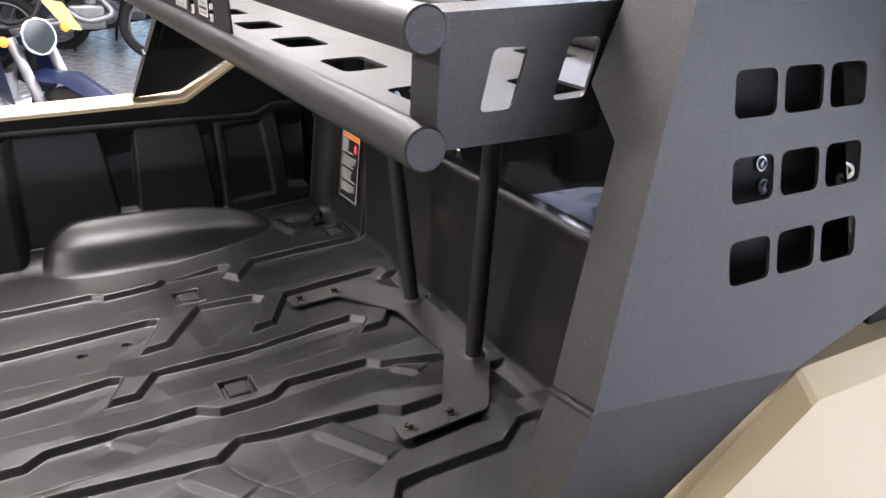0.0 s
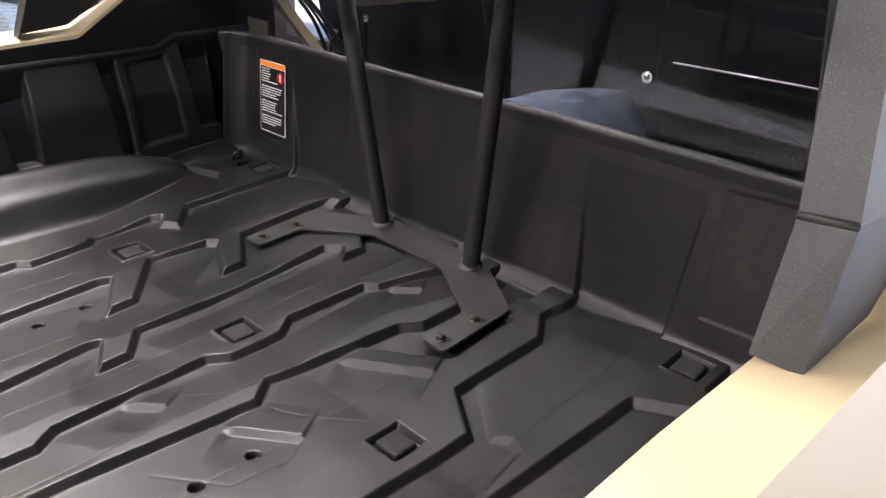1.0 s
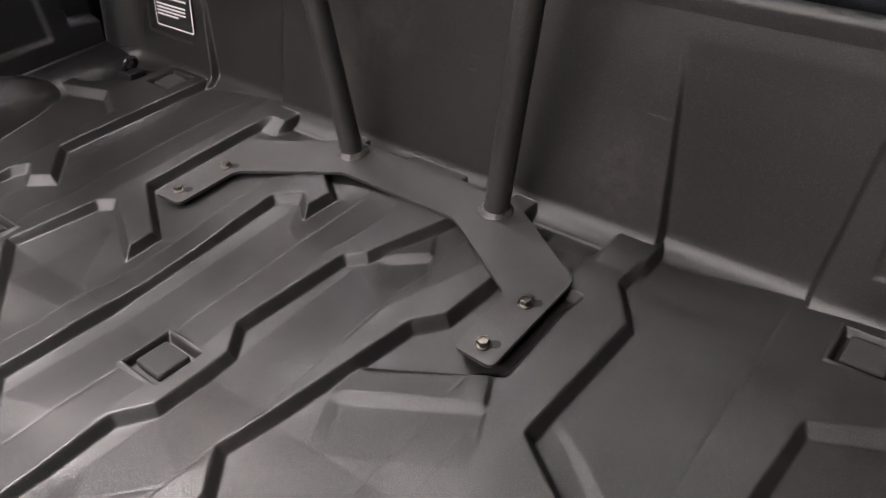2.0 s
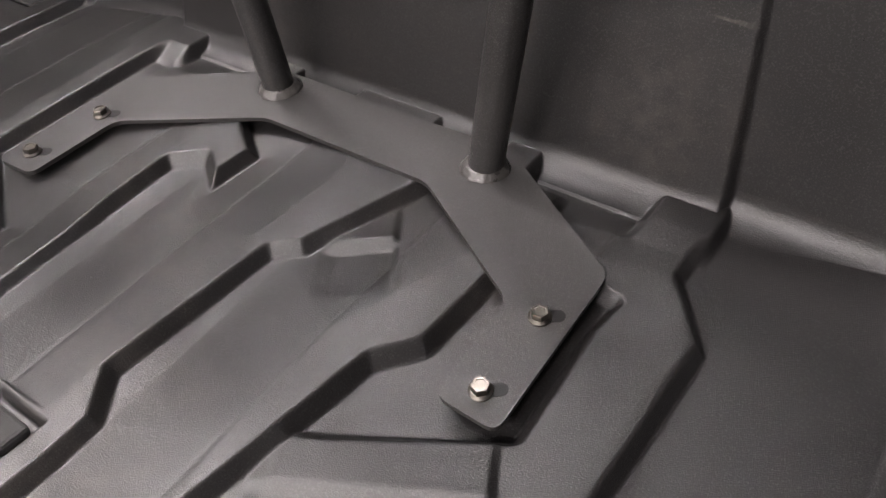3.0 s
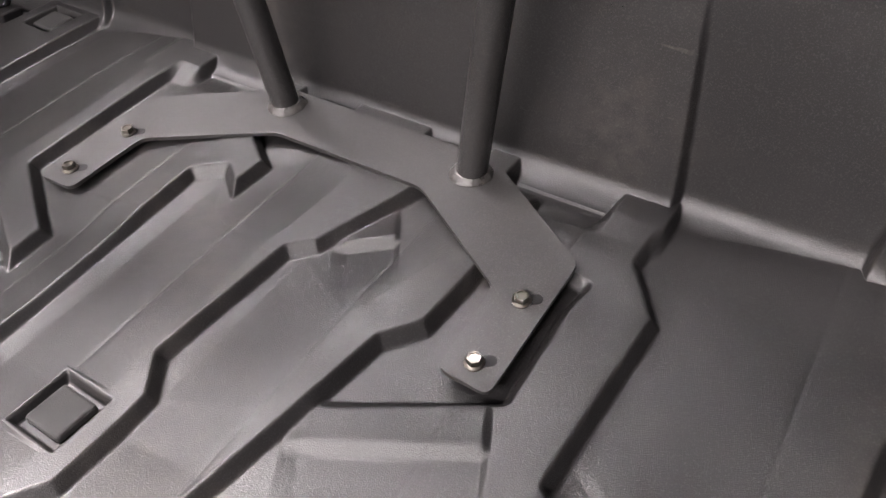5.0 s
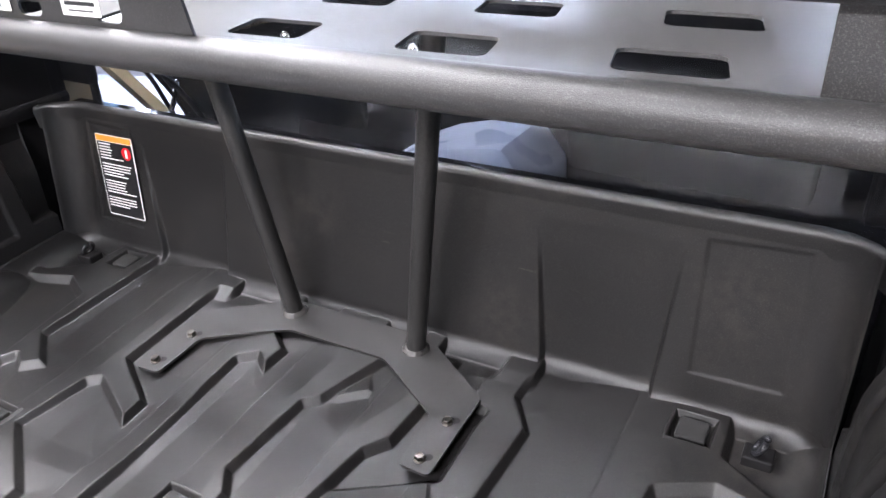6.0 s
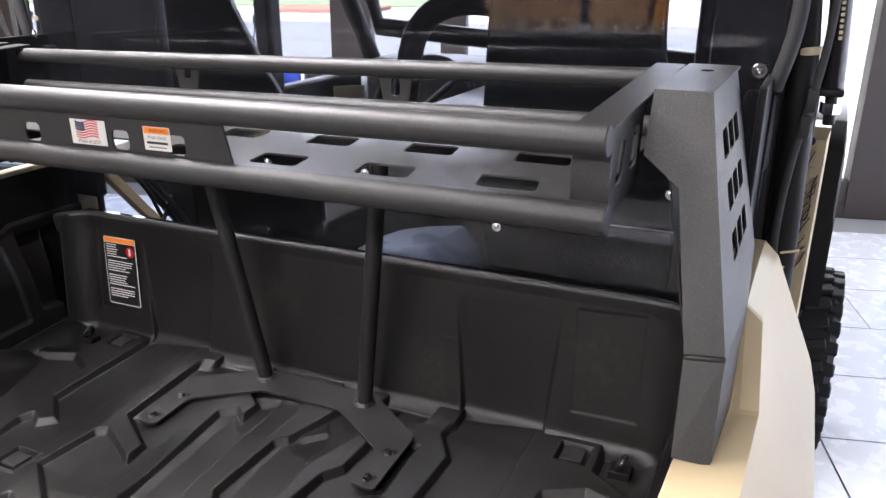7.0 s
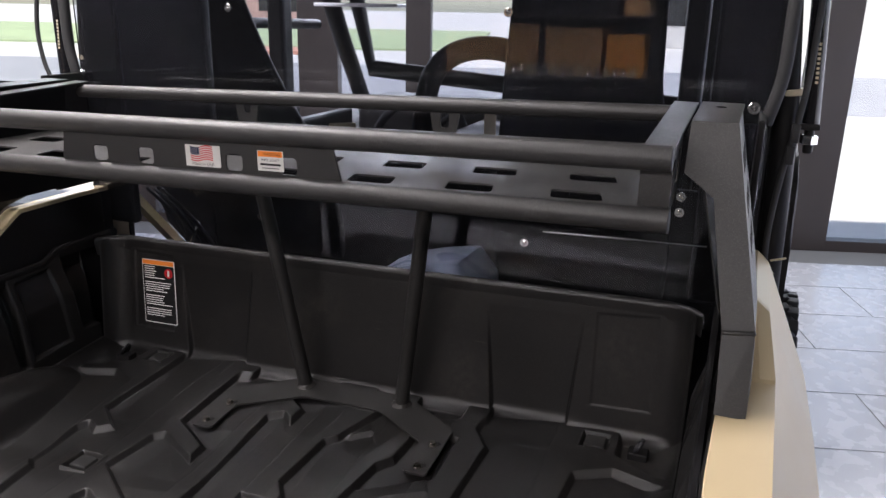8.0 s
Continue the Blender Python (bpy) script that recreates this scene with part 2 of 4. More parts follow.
def plate(outline, holes, thick, m=None, bm=None):
    """Sheet metal: a flat outline with holes, given thickness along its -z, then placed by m."""
    own = bmesh.new()
    edges = []
    for loop in (outline, *holes):
        vs = [own.verts.new((x, y, 0)) for x, y in loop]
        edges += [own.edges.new((vs[i], vs[(i + 1) % len(vs)])) for i in range(len(vs))]
    bmesh.ops.triangle_fill(own, use_beauty=True, use_dissolve=False, edges=edges)
    ext = bmesh.ops.extrude_face_region(own, geom=own.faces[:])
    bmesh.ops.translate(own, vec=(0, 0, -thick), verts=[v for v in ext["geom"] if isinstance(v, bmesh.types.BMVert)])
    if m is not None:
        move(own, m)
    return join(bm, own)


def lathe(profile, segs=32, m=None, bm=None):
    """Turned shape: (radius, height) pairs about z."""
    own = bmesh.new()
    rings = []
    for r, z in profile:
        if r < 1e-6:
            rings.append([own.verts.new((0, 0, z))])
        else:
            rings.append([own.verts.new((r * math.cos(6.28319 * k / segs), r * math.sin(6.28319 * k / segs), z)) for k in range(segs)])
    for a, b in zip(rings, rings[1:]):
        for k in range(segs):
            vs = [a[k % len(a)], a[(k + 1) % len(a)], b[(k + 1) % len(b)], b[k % len(b)]]
            vs = list(dict.fromkeys(vs))
            if len(vs) > 2:
                own.faces.new(vs)
    if m is not None:
        move(own, m)
    return join(bm, own)


def loft(sections, bm=None, caps=True):
    """Skin through equal-length open or closed rows of points (closed across if caps)."""
    own = bmesh.new()
    rows = [[own.verts.new(p) for p in s] for s in sections]
    n = len(rows[0])
    for a, b in zip(rows, rows[1:]):
        for k in range(n if caps else n - 1):
            own.faces.new((a[k], a[(k + 1) % n], b[(k + 1) % n], b[k]))
    if caps:
        own.faces.new(rows[0])
        own.faces.new(rows[-1])
    return join(bm, own)


def axes(origin, u, v):
    """A frame whose x runs along u, y along v (made square to u) and z out of them."""
    u = Vector(u).normalized()
    v = Vector(v)
    v = (v - u * v.dot(u)).normalized()
    w = u.cross(v)
    return Matrix.Translation(origin) @ Matrix((u, v, w)).transposed().to_4x4()


def grid_mesh(name, X, Y, Z):
    ny, nx = X.shape
    co = np.stack([X, Y, Z], -1).reshape(-1, 3)
    i = np.arange(nx * ny).reshape(ny, nx)
    q = np.stack([i[:-1, :-1], i[:-1, 1:], i[1:, 1:], i[1:, :-1]], -1).reshape(-1, 4)
    me = bpy.data.meshes.new(name)
    me.from_pydata(co.tolist(), [], q.tolist())
    me.shade_smooth()
    return me


def blur(a, r, times=2):
    for _ in range(times):
        for ax in (0, 1):
            p = np.pad(a, [(r, r) if k == ax else (0, 0) for k in (0, 1)], mode="edge")
            a = sum(np.take(p, range(k, k + a.shape[ax]), axis=ax) for k in range(2 * r + 1)) / (2 * r + 1)
    return a


def inside(X, Y, poly):
    hit = np.zeros(X.shape, bool)
    for (x0, y0), (x1, y1) in zip(poly, poly[1:] + poly[:1]):
        if y0 != y1:
            hit ^= ((y0 > Y) != (y1 > Y)) & (X < (x1 - x0) * (Y - y0) / (y1 - y0) + x0)
    return hit


def signed(X, Y, poly, closed=True):
    """Distance to the outline, positive inside."""
    d = np.full(X.shape, 9.0)
    for (x0, y0), (x1, y1) in zip(poly, poly[1:] + poly[:1]) if closed else zip(poly, poly[1:]):
        ux, uy = x1 - x0, y1 - y0
        t = np.clip(((X - x0) * ux + (Y - y0) * uy) / (ux * ux + uy * uy), 0, 1)
        d = np.minimum(d, np.hypot(X - x0 - t * ux, Y - y0 - t * uy))
    return np.where(inside(X, Y, poly), d, -d)


def sstep(a, b, x):
    t = np.clip((x - a) / (b - a), 0, 1)
    return t * t * (3 - 2 * t)


def lettering(text, size, m, mat, parent, name="lettering", label=""):
    cu = bpy.data.curves.new("text", "FONT")
    cu.body, cu.size, cu.align_x, cu.align_y = text, size, "CENTER", "CENTER"
    tmp = new("text", cu)
    me = bpy.data.meshes.new_from_object(tmp.evaluated_get(bpy.context.evaluated_depsgraph_get()))
    bpy.data.objects.remove(tmp)
    me.materials.clear()
    me.transform(m)
    return part(name, me, mat, parent, label)

# ---------------------------------------------------------------- cargo bed: one moulded liner
bed = thing("cargo_bed", "black moulded plastic cargo bed with raised floor pattern", "cargo bed", (0, -0.4, 0))
HALF, TAIL, STEP = 0.735, -0.93, 0.015

SLOPE = 0.009  # run of the moulded steps
BASE = 0.15 * STEP  # the lanes' lowest level
LEAN = 0.0215  # the bed leans a little across, as the whole vehicle does
PITCH = 0.085  # rise of the front part of the floor


def front_rise(Y):
    """The floor slopes up towards the front wall."""
    return PITCH * np.clip(Y + 0.45, 0, 0.35) + 0.045 * np.clip(Y + 0.10, 0, 0.10)


def leaned(me):
    """The bed's meshes are shaped level and then leaned across."""
    me.transform(Matrix(((1, 0, 0, 0), (0, 1, 0, 0), (LEAN, 0, 1, 0), (0, 0, 0, 1))))
    return me


# the lanes of the floor: the foot of each stepped edge, from the front wall backwards, then where the lane to its right begins, creases and reaches its full height
LANES = [
    ([(-0.497, 0.1), (-0.498, -0.10), (-0.508, -0.282), (-0.436, -0.339), (-0.475, -0.367), (-0.505, -0.348), (-0.516, -0.366), (-0.515, -0.485), (-0.494, -0.505), (-0.476, -0.622), (-0.494, -0.644), (-0.482, -0.82), (-0.48, -0.95)], -0.475, -0.39, -0.335),
    ([(-0.302, 0.1), (-0.303, -0.27), (-0.200, -0.332), (-0.198, -0.387), (-0.312, -0.330), (-0.328, -0.342), (-0.350, -0.448), (-0.219, -0.537), (-0.211, -0.598), (-0.319, -0.542), (-0.325, -0.56), (-0.30, -0.80), (-0.295, -0.95)], -0.285, -0.175, -0.14),
    ([(-0.125, 0.1), (-0.125, -0.105), (-0.070, -0.145), (-0.075, -0.203), (-0.108, -0.179), (-0.132, -0.199), (-0.124, -0.579), (-0.062, -0.620), (-0.059, -0.679), (-0.128, -0.644), (-0.131, -0.660), (-0.104, -0.82), (-0.10, -0.95)], -0.105, -0.037, 0.01),
    ([(0.10, 0.1), (0.100, -0.10), (0.056, -0.220), (0.035, -0.238), (0.021, -0.382), (0.047, -0.416), (0.048, -0.512), (0.026, -0.546), (0.039, -0.773), (0.063, -0.805), (0.06, -0.95)], 0.045, 0.128, 0.13),
    ([(0.207, 0.1), (0.207, -0.180), (0.201, -0.249), (0.175, -0.280), (0.136, -0.503), (0.172, -0.544), (0.150, -0.80), (0.147, -0.95)], 0.160, 0.262, 0.345),
    ([(0.333, 0.1), (0.331, -0.008), (0.327, -0.093), (0.366, -0.149), (0.356, -0.325), (0.434, -0.379), (0.428, -0.53), (0.42, -0.95)], 0.370, 0.482, 0.56),
]
# low facets across the lanes, and one wider notch: lane, line or outline, how far it fades out, width of the facet
NOTCHES = [
    (3, [(0.074, -0.206), (0.117, -0.178)], 0.055, 0.010),
    (3, [(0.049, -0.683), (0.094, -0.650)], 0.055, 0.010),
    (4, [(0.174, -0.394), (0.303, -0.331)], 0.065, 0.011),
    (4, [(0.194, -0.607), (0.279, -0.550)], 0.065, 0.011),
    (5, [(0.398, -0.325), (0.415, -0.338), (0.450, -0.368), (0.474, -0.354), (0.492, -0.363), (0.512, -0.52), (0.36, -0.52), (0.36, -0.30)], 0.11, 0.010),
]
# flat-bottomed wells: under the bracket, at the wheel arches and in the corners by the tie-down rings
WELLS = [
    [(0.10, -0.372), (0.177, -0.337), (0.288, -0.276), (0.286, -0.17), (0.291, -0.142), (0.25, -0.135), (0.10, -0.135)],
]
for s in (1, -1):
    WELLS.append([(s * x, y) for x, y in ((0.553, -0.180), (0.617, -0.150), (0.670, -0.166), (0.80, -0.20), (0.80, -0.95), (0.505, -0.95), (0.533, -0.42))])
    WELLS.append([(s * x, y) for x, y in ((0.618, 0.1), (0.622, -0.088), (0.69, -0.13), (0.80, -0.13), (0.80, 0.1))])
BLOCKS = [(-0.40, -0.272), (-0.165, -0.123), (-0.052, 0.055), (0.123, 0.165), (0.272, 0.40)]
COVE = 0.028  # radius between floor and front wall
WALL_FOOT = float(front_rise(np.array(-0.012))) + 0.002 + COVE


def front_depth(X, Z):
    """The front wall: leaning, with two broad recesses that fade out upwards and two shallow panels."""
    y = -0.016 + 0.0866 * Z
    for s in (-1, 1):
        S = s * X
        edge = 0.327 - 0.09 * (Z - 0.06)
        y = y + 0.016 * np.clip(1 - Z / 0.29, 0, 1) * np.clip((S - edge + 0.006) / 0.006, 0, 1) * np.clip((0.492 + 0.085 * Z - S) / 0.006, 0, 1)
        y = y + 0.0016 * np.clip(signed(S, Z, [(0.543, 0.100), (0.664, 0.102), (0.662, 0.306), (0.540, 0.300)]) / 0.005 + 0.5, 0, 1)
    c = np.clip(np.abs(X) - (HALF - 0.06), 0, 0.0585)
    return y - (0.06 - np.sqrt(0.06 ** 2 - c * c))


def foot_line(X):
    """Where the cove ends and the wall begins."""
    return front_depth(X, np.full(np.shape(X), WALL_FOOT))


def along(X, Y, line):
    """Distance to an open line."""
    d = np.full(X.shape, 9.0)
    for (x0, y0), (x1, y1) in zip(line, line[1:]):
        ux, uy = x1 - x0, y1 - y0
        t = np.clip(((X - x0) * ux + (Y - y0) * uy) / (ux * ux + uy * uy), 0, 1)
        d = np.minimum(d, np.hypot(X - x0 - t * ux, Y - y0 - t * uy))
    return d


def floor_height(X, Y):
    rise = front_rise(Y)
    z = np.full(X.shape, STEP)
    for k, (edge, foot_x, crease, full) in enumerate(LANES):
        off = -signed(X, Y, [(-2, 0.1), *edge, (-2, -0.95)])
        c = np.clip(1 + off / SLOPE, 0, 1)
        lane = BASE + (STEP - BASE) * np.minimum(np.clip((X - foot_x) / (full - foot_x), 0, 1), np.clip(off / 0.09, 0, 1))
        lane = lane - 0.0006 * np.exp(-((X - crease) / 0.0018) ** 2)
        for lane_no, shape, fade, width in NOTCHES:
            if lane_no == k:
                if lane_no == 5:
                    cut = np.clip(1 + signed(X, Y, shape) / width, 0, 1)
                    d = along(X, Y, shape[:5])
                    deep = cut * np.where(inside(X, Y, shape), np.clip(1 - d / fade, 0, 1), np.clip(1 - (d - width) / fade, 0, 1))
                    lane = lane - deep * np.minimum(lane, 0.008)
                    continue
                # a low facet across the lane, from which the lane climbs back on both sides
                (x0, y0), (x1, y1) = shape
                run = math.hypot(x1 - x0, y1 - y0)
                u = ((X - x0) * (x1 - x0) + (Y - y0) * (y1 - y0)) / run
                v = ((X - x0) * (y1 - y0) - (Y - y0) * (x1 - x0)) / run + width  # backwards from the head of the facet
                ends = np.clip((u + 0.012) / 0.016, 0, 1) * np.clip((run + 0.003 - u) / 0.005, 0, 1)
                f = np.clip(v / width, 0, 1)
                lane = lane + 0.0045 * ends * (np.clip(1 + v / fade, 0, 1) * (1 - f) - np.clip(1 - (v - width) / fade, 0, 1) * f)
        if k == 4:
            lane = lane * (1 - np.clip(1 + signed(X, Y, WELLS[0]) / 0.008, 0, 1))
            # low flat facets between the notches, outlined by faint creases
            for line in ([(0.19, -0.535), (0.230, -0.519), (0.309, -0.463), (0.304, -0.352)], [(0.20, -0.72), (0.29, -0.66), (0.30, -0.57)]):
                lane = lane - 0.0006 * np.exp(-(along(X, Y, line) / 0.0016) ** 2)
        if k == 3:
            lane = lane - 0.0005 * np.exp(-(along(X, Y, [(0.07, -0.625), (0.128, -0.566)]) / 0.0016) ** 2)
        z = z * (1 - c) + lane * c
    for p in WELLS[1:]:
        z = z * (1 - np.clip(1 + signed(X, Y, p) / 0.011, 0, 1))
    # towards the front wall the lanes end in blocks, with lower gaps between them
    gap = np.clip((Y + 0.075) / 0.030, 0, 1) * np.clip((0.36 - abs(X)) / 0.01, 0, 1)
    block = np.zeros(X.shape)
    for a, b in BLOCKS:
        block = np.maximum(block, np.clip(np.minimum(X - a, b - X) / 0.010 + 0.5, 0, 1))
    z = z * (1 - gap * (1 - block)) + (STEP - z) * gap * block * np.clip((0.335 - X) / 0.008, 0, 1)
    z = 0.5 * z + 0.5 * blur(z, 1, 1) + rise
    # wheel arches, highest at the wall, ending steeply at the back
    for s in (-1, 1):
        d = HALF - s * X
        t = abs(np.where(Y > -0.52, (Y + 0.52) / 0.40, (Y + 0.52) / 0.205))
        swell = np.clip(1 - t ** np.where(Y > -0.52, 2.6, 5.0), 0, 1) ** 0.75
        q = np.clip(d / (0.030 + 0.085 * swell), 0, 1)
        shape = 0.34 * (1 - sstep(0.05, 0.50, q)) + 0.66 * (1 - sstep(0.45, 1.0, q))
        z = np.maximum(z, blur(0.106 * swell * shape, 4, 2))
    # cove up to the front wall
    d = np.clip((Y - (foot_line(X) - COVE)) / COVE, 0, 1)
    z = np.where(d > 0, np.maximum(z, rise + 0.002 + COVE * (1 - np.sqrt(1 - d * d))), z)
    for s in (-1, 1):
        d = np.clip(s * X - (HALF - 0.06), 0, 0.0585)
        z = np.maximum(z, rise + 0.06 - np.sqrt(0.06 ** 2 - d * d))
    # square wells for the pads and round drain holes
    for cx, cy in SQUARES:
        e = np.maximum(abs(X - cx), abs(Y - cy))
        z = np.where(e < 0.033, STEP + rise, z)
        z = z - 0.011 * np.clip((0.029 - e) / 0.004, 0, 1)
    for cx, cy in DRAINS:
        z = z - 0.014 * np.clip((0.0105 - np.hypot(X - cx, Y - cy)) / 0.003, 0, 1)
    return z


SQUARES = [(0.369, -0.461), (-0.010, -0.465), (-0.405, -0.461), (0.567, -0.056), (-0.560, -0.052)]
DRAINS = [(0.256, -0.608), (0.260, -0.691), (-0.266, -0.608), (-0.256, -0.689)]
gx, gv = np.meshgrid(np.arange(-HALF, HALF + 0.0005, 0.0015), np.r_[np.linspace(0, 0.972, 600), np.linspace(0.9725, 1.0, 42)])
gy = TAIL + (foot_line(gx) - TAIL) * gv
part("floor_liner", leaned(grid_mesh("floor_liner", gx, gy, floor_height(gx, gy))), LINER, bed)

# front wall: leaning sheet with panels, ribs and rounded upper corners
WALL = 0.335


wx, wz = np.meshgrid(np.arange(-HALF, HALF + 0.001, 0.002), np.linspace(WALL_FOOT, WALL, 121))
part("front_wall", leaned(grid_mesh("front_wall", wx, front_depth(wx, wz), wz)), LINER, bed)
lip = [(0.0085, 0.330), (0.0095, 0.336), (0.0135, 0.340), (0.0200, 0.3415), (0.0255, 0.339), (0.027, 0.333), (0.027, 0.295), (0.014, 0.295)]
rim = loft([[(x, y - d, z) for y, z in lip] for x, d in ((-0.745, 0.05), (-0.728, 0.024), (-0.70, 0.006), (-0.67, 0.0), (0.67, 0.0), (0.70, 0.006), (0.728, 0.024), (0.745, 0.05))])
leaned(smooth(part("front_rim", rim, LINER, bed), 60).data)

# side walls with tapering pockets
SIDE_POCKETS = [
    ([(-0.572, 0.41), (-0.480, 0.41), (-0.489, 0.106), (-0.534, 0.106)], 0.028),
    ([(-0.340, 0.41), (-0.301, 0.41), (-0.280, 0.082), (-0.303, 0.086)], 0.026),
    ([(-0.272, 0.288), (-0.172, 0.298), (-0.149, 0.106), (-0.262, 0.098)], 0.008),
    ([(-0.142, 0.43), (-0.060, 0.43), (-0.050, 0.118), (-0.110, 0.124)], 0.024),
]
for s, nm in ((-1, "left_wall"), (1, "right_wall")):
    vy, vt = np.meshgrid(np.arange(TAIL, -0.054, 0.003), np.linspace(0, 1, 84))
    top = 0.309 + 0.024 * sstep(-0.185, -0.14, vy)
    vz = 0.02 + (top - 0.02) * vt
    out = HALF + 0.012 * vz / WALL + 0.018 * sstep(0.20, 0.31, vz)
    for p, dep in SIDE_POCKETS:
        out = out + dep * np.clip(signed(vy, vz, p) / 0.006 + 0.5, 0, 1)
    out = out - 0.055 * sstep(-0.735, -0.765, vy)
    part(nm, leaned(grid_mesh(nm, s * out, vy, vz)), LINER, bed)
    prof = [(0.762, 0.0), (0.763, 0.006), (0.766, 0.010), (0.7735, 0.010), (0.7740, 0.0), (0.7740, -0.02), (0.768, -0.02)]
    cap = loft([[(s * px, y, pz + (0.309 if y < -0.17 else 0.333)) for px, pz in prof] for y in (TAIL, -0.50, -0.185, -0.14, -0.05, 0.06)])
    leaned(smooth(part("rail_trim", cap, MATTE, bed, "satin black upper trim of the bed side"), 50).data)

# tailgate let down level with the floor
tg = box((-0.70, TAIL - 0.34, -0.045), (0.70, TAIL - 0.012, -0.008), 0.012, 3)
smooth(part("tailgate", tg, LINER, bed, "black moulded tailgate, folded down"), 50)
under = box((-0.72, TAIL - 0.02, -0.06), (0.72, 0.05, -0.025), 0.01)
part("bed_underside", under, MATTE, bed)
for cx, cy in SQUARES:
    zz = STEP - 0.005
    bm = box((-0.0205, -0.0195, zz - 0.006), (0.0205, 0.0195, zz + 0.004), 0.003)
    move(bm, pose(cx, cy, float(front_rise(np.array(cy))), math.degrees(PITCH) if cy > -0.2 else 0, 0, 0))
    leaned(part("tie_down_pad", bm, PAD, bed, "square ribbed dark pad sunk in the floor").data)
for cx, cy in DRAINS:
    bm = lathe([(0.0, -0.004), (0.006, -0.004), (0.0085, -0.002), (0.0085, -0.010), (0, -0.010)], 20, pose(cx, cy, -0.001))
    leaned(smooth(part("drain_plug", bm, RUBBER, bed, "black round plug in the floor")).data)
for s in (-1, 1):
    ring = bmesh.new()
    pts = [(0.655 * s + 0.007 * math.cos(a), -0.066 + 0.012 * math.sin(a), 0.056 + 0.013 * math.cos(a)) for a in np.linspace(0, 5.9, 18)]
    tube(pts, 0.0045, 12, bm=ring)
    leaned(smooth(part("tie_ring", ring, GLOSS, bed, "small black wire tie-down ring"), 60).data)
    leaned(part("tie_ring_foot", box((0.655 * s - 0.020, -0.082, 0.024), (0.655 * s + 0.020, -0.050, 0.046), 0.003), MATTE, bed).data)

# warning label on the front wall
lab = thing("warning_label", "black warning label with orange header and red round sign", "label", (-0.58, 0.012, 0.19))
LABM = axes((-0.582, -0.0015, 0.191), (1, 0.0, 0.03), (0, 0.0776, 1))
part("label_sheet", plate(rrect(0, 0, 0.103, 0.170, 0.004), [], 0.0006, LABM @ pose(0, 0, 0.0022)), WHITE, lab)
part("label_field", plate(rrect(0, -0.006, 0.0985, 0.153, 0.003), [], 0.0003, LABM @ pose(0, 0, 0.0027)), INK, lab)
part("label_header", plate(rrect(0, 0.0775, 0.0985, 0.0115, 0.002), [], 0.0003, LABM @ pose(0, 0, 0.0027)), ORANGE, lab)
ringp = [(0.032 + 0.013 * math.cos(a), 0.052 + 0.013 * math.sin(a)) for a in np.linspace(0, 6.2832, 29)[:-1]]
part("round_sign", plate(ringp, [], 0.0003, LABM @ pose(0, 0, 0.0031)), RED, lab)
part("sign_bar", plate(rrect(0.032, 0.052, 0.006, 0.017, 0.002), [], 0.0003, LABM @ pose(0, 0, 0.0034)), WHITE, lab)
rows = random.Random(4)
for k in range(23):
    y = 0.066 - k * 0.0059
    if k in (6, 12, 18):
        continue
    w = rows.uniform(0.050, 0.086) if k > 4 else rows.uniform(0.030, 0.046)
    part("text_bar", plate(rrect(-0.044 + w / 2, y, w, 0.0024, 0.0008), [], 0.0003, LABM @ pose(0, 0, 0.0031)), WHITE, lab)

# ---------------------------------------------------------------- the rack
rack = thing("cargo_rack", "dark grey powder-coated steel cargo rack standing over the bed", "cargo rack", (0, -0.3, 0.04))
R = 0.0166
for nm, a, b in (("rear_upper_tube", (-0.695, -0.503, 0.703), (0.695, -0.503, 0.732)), ("rear_lower_tube", (-0.698, -0.501, 0.623), (0.698, -0.501, 0.652)),
                 ("front_upper_tube", (-0.67, -0.10, 0.708), (0.67, -0.10, 0.740)), ("front_lower_tube", (-0.665, -0.10, 0.643), (0.665, -0.10, 0.672))):
    r = R if "rear" in nm else 0.0145
    smooth(part(nm, tube([a, b], r, 40), POWDER, rack), 30)

# tray with two rows and more of slanted slots
slots = [rrect(0.0803 + 0.1607 * i, y, 0.074, 0.055, 0.009, -0.012) for i in range(-4, 4) for y in (-0.425, -0.298, -0.180)]
part("tray", plate([(-0.668, -0.495), (0.668, -0.495), (0.668, -0.10), (-0.668, -0.10)], slots, 0.003, pose(0, 0, 0.644, 0, -1.25, 0)), POWDER, rack, "slotted sheet-metal tray floor")

# centre panel between the rear tubes, with its stickers
cp = [(-0.294, 0.649), (0.247, 0.649), (0.228, 0.728), (-0.280, 0.728)]
holes = [rrect(x, 0.676, 0.031, 0.026, 0.007) for x in (-0.208, -0.113, 0.058, 0.155)]
centre = part("centre_panel", plate(cp, holes, 0.003, axes((0, -0.5035, -0.006), (1, 0, 0.022), (0, 0, 1))), POWDER, rack)
FL = axes((-0.014, -0.5042, 0.6765), (1, 0, 0.022), (0, 0, 1))
flag = part("flag_sticker", plate(rrect(0, 0, 0.066, 0.034, 0.001), [], 0.0004, FL @ pose(0, 0, 0.0006)), WHITE, centre, "white sticker with a flag")
fw, fh, fx, fy = 0.0425, 0.0225, -0.002, 0.0040


def wavy(x0, x1, y, h):
    n = 10
    xs = [x0 + (x1 - x0) * i / n for i in range(n + 1)]
    f = lambda x: fy + y + 0.0020 * math.sin((x - fx) * 150)
    return [(x, f(x)) for x in xs] + [(x, f(x) + h) for x in xs[::-1]]


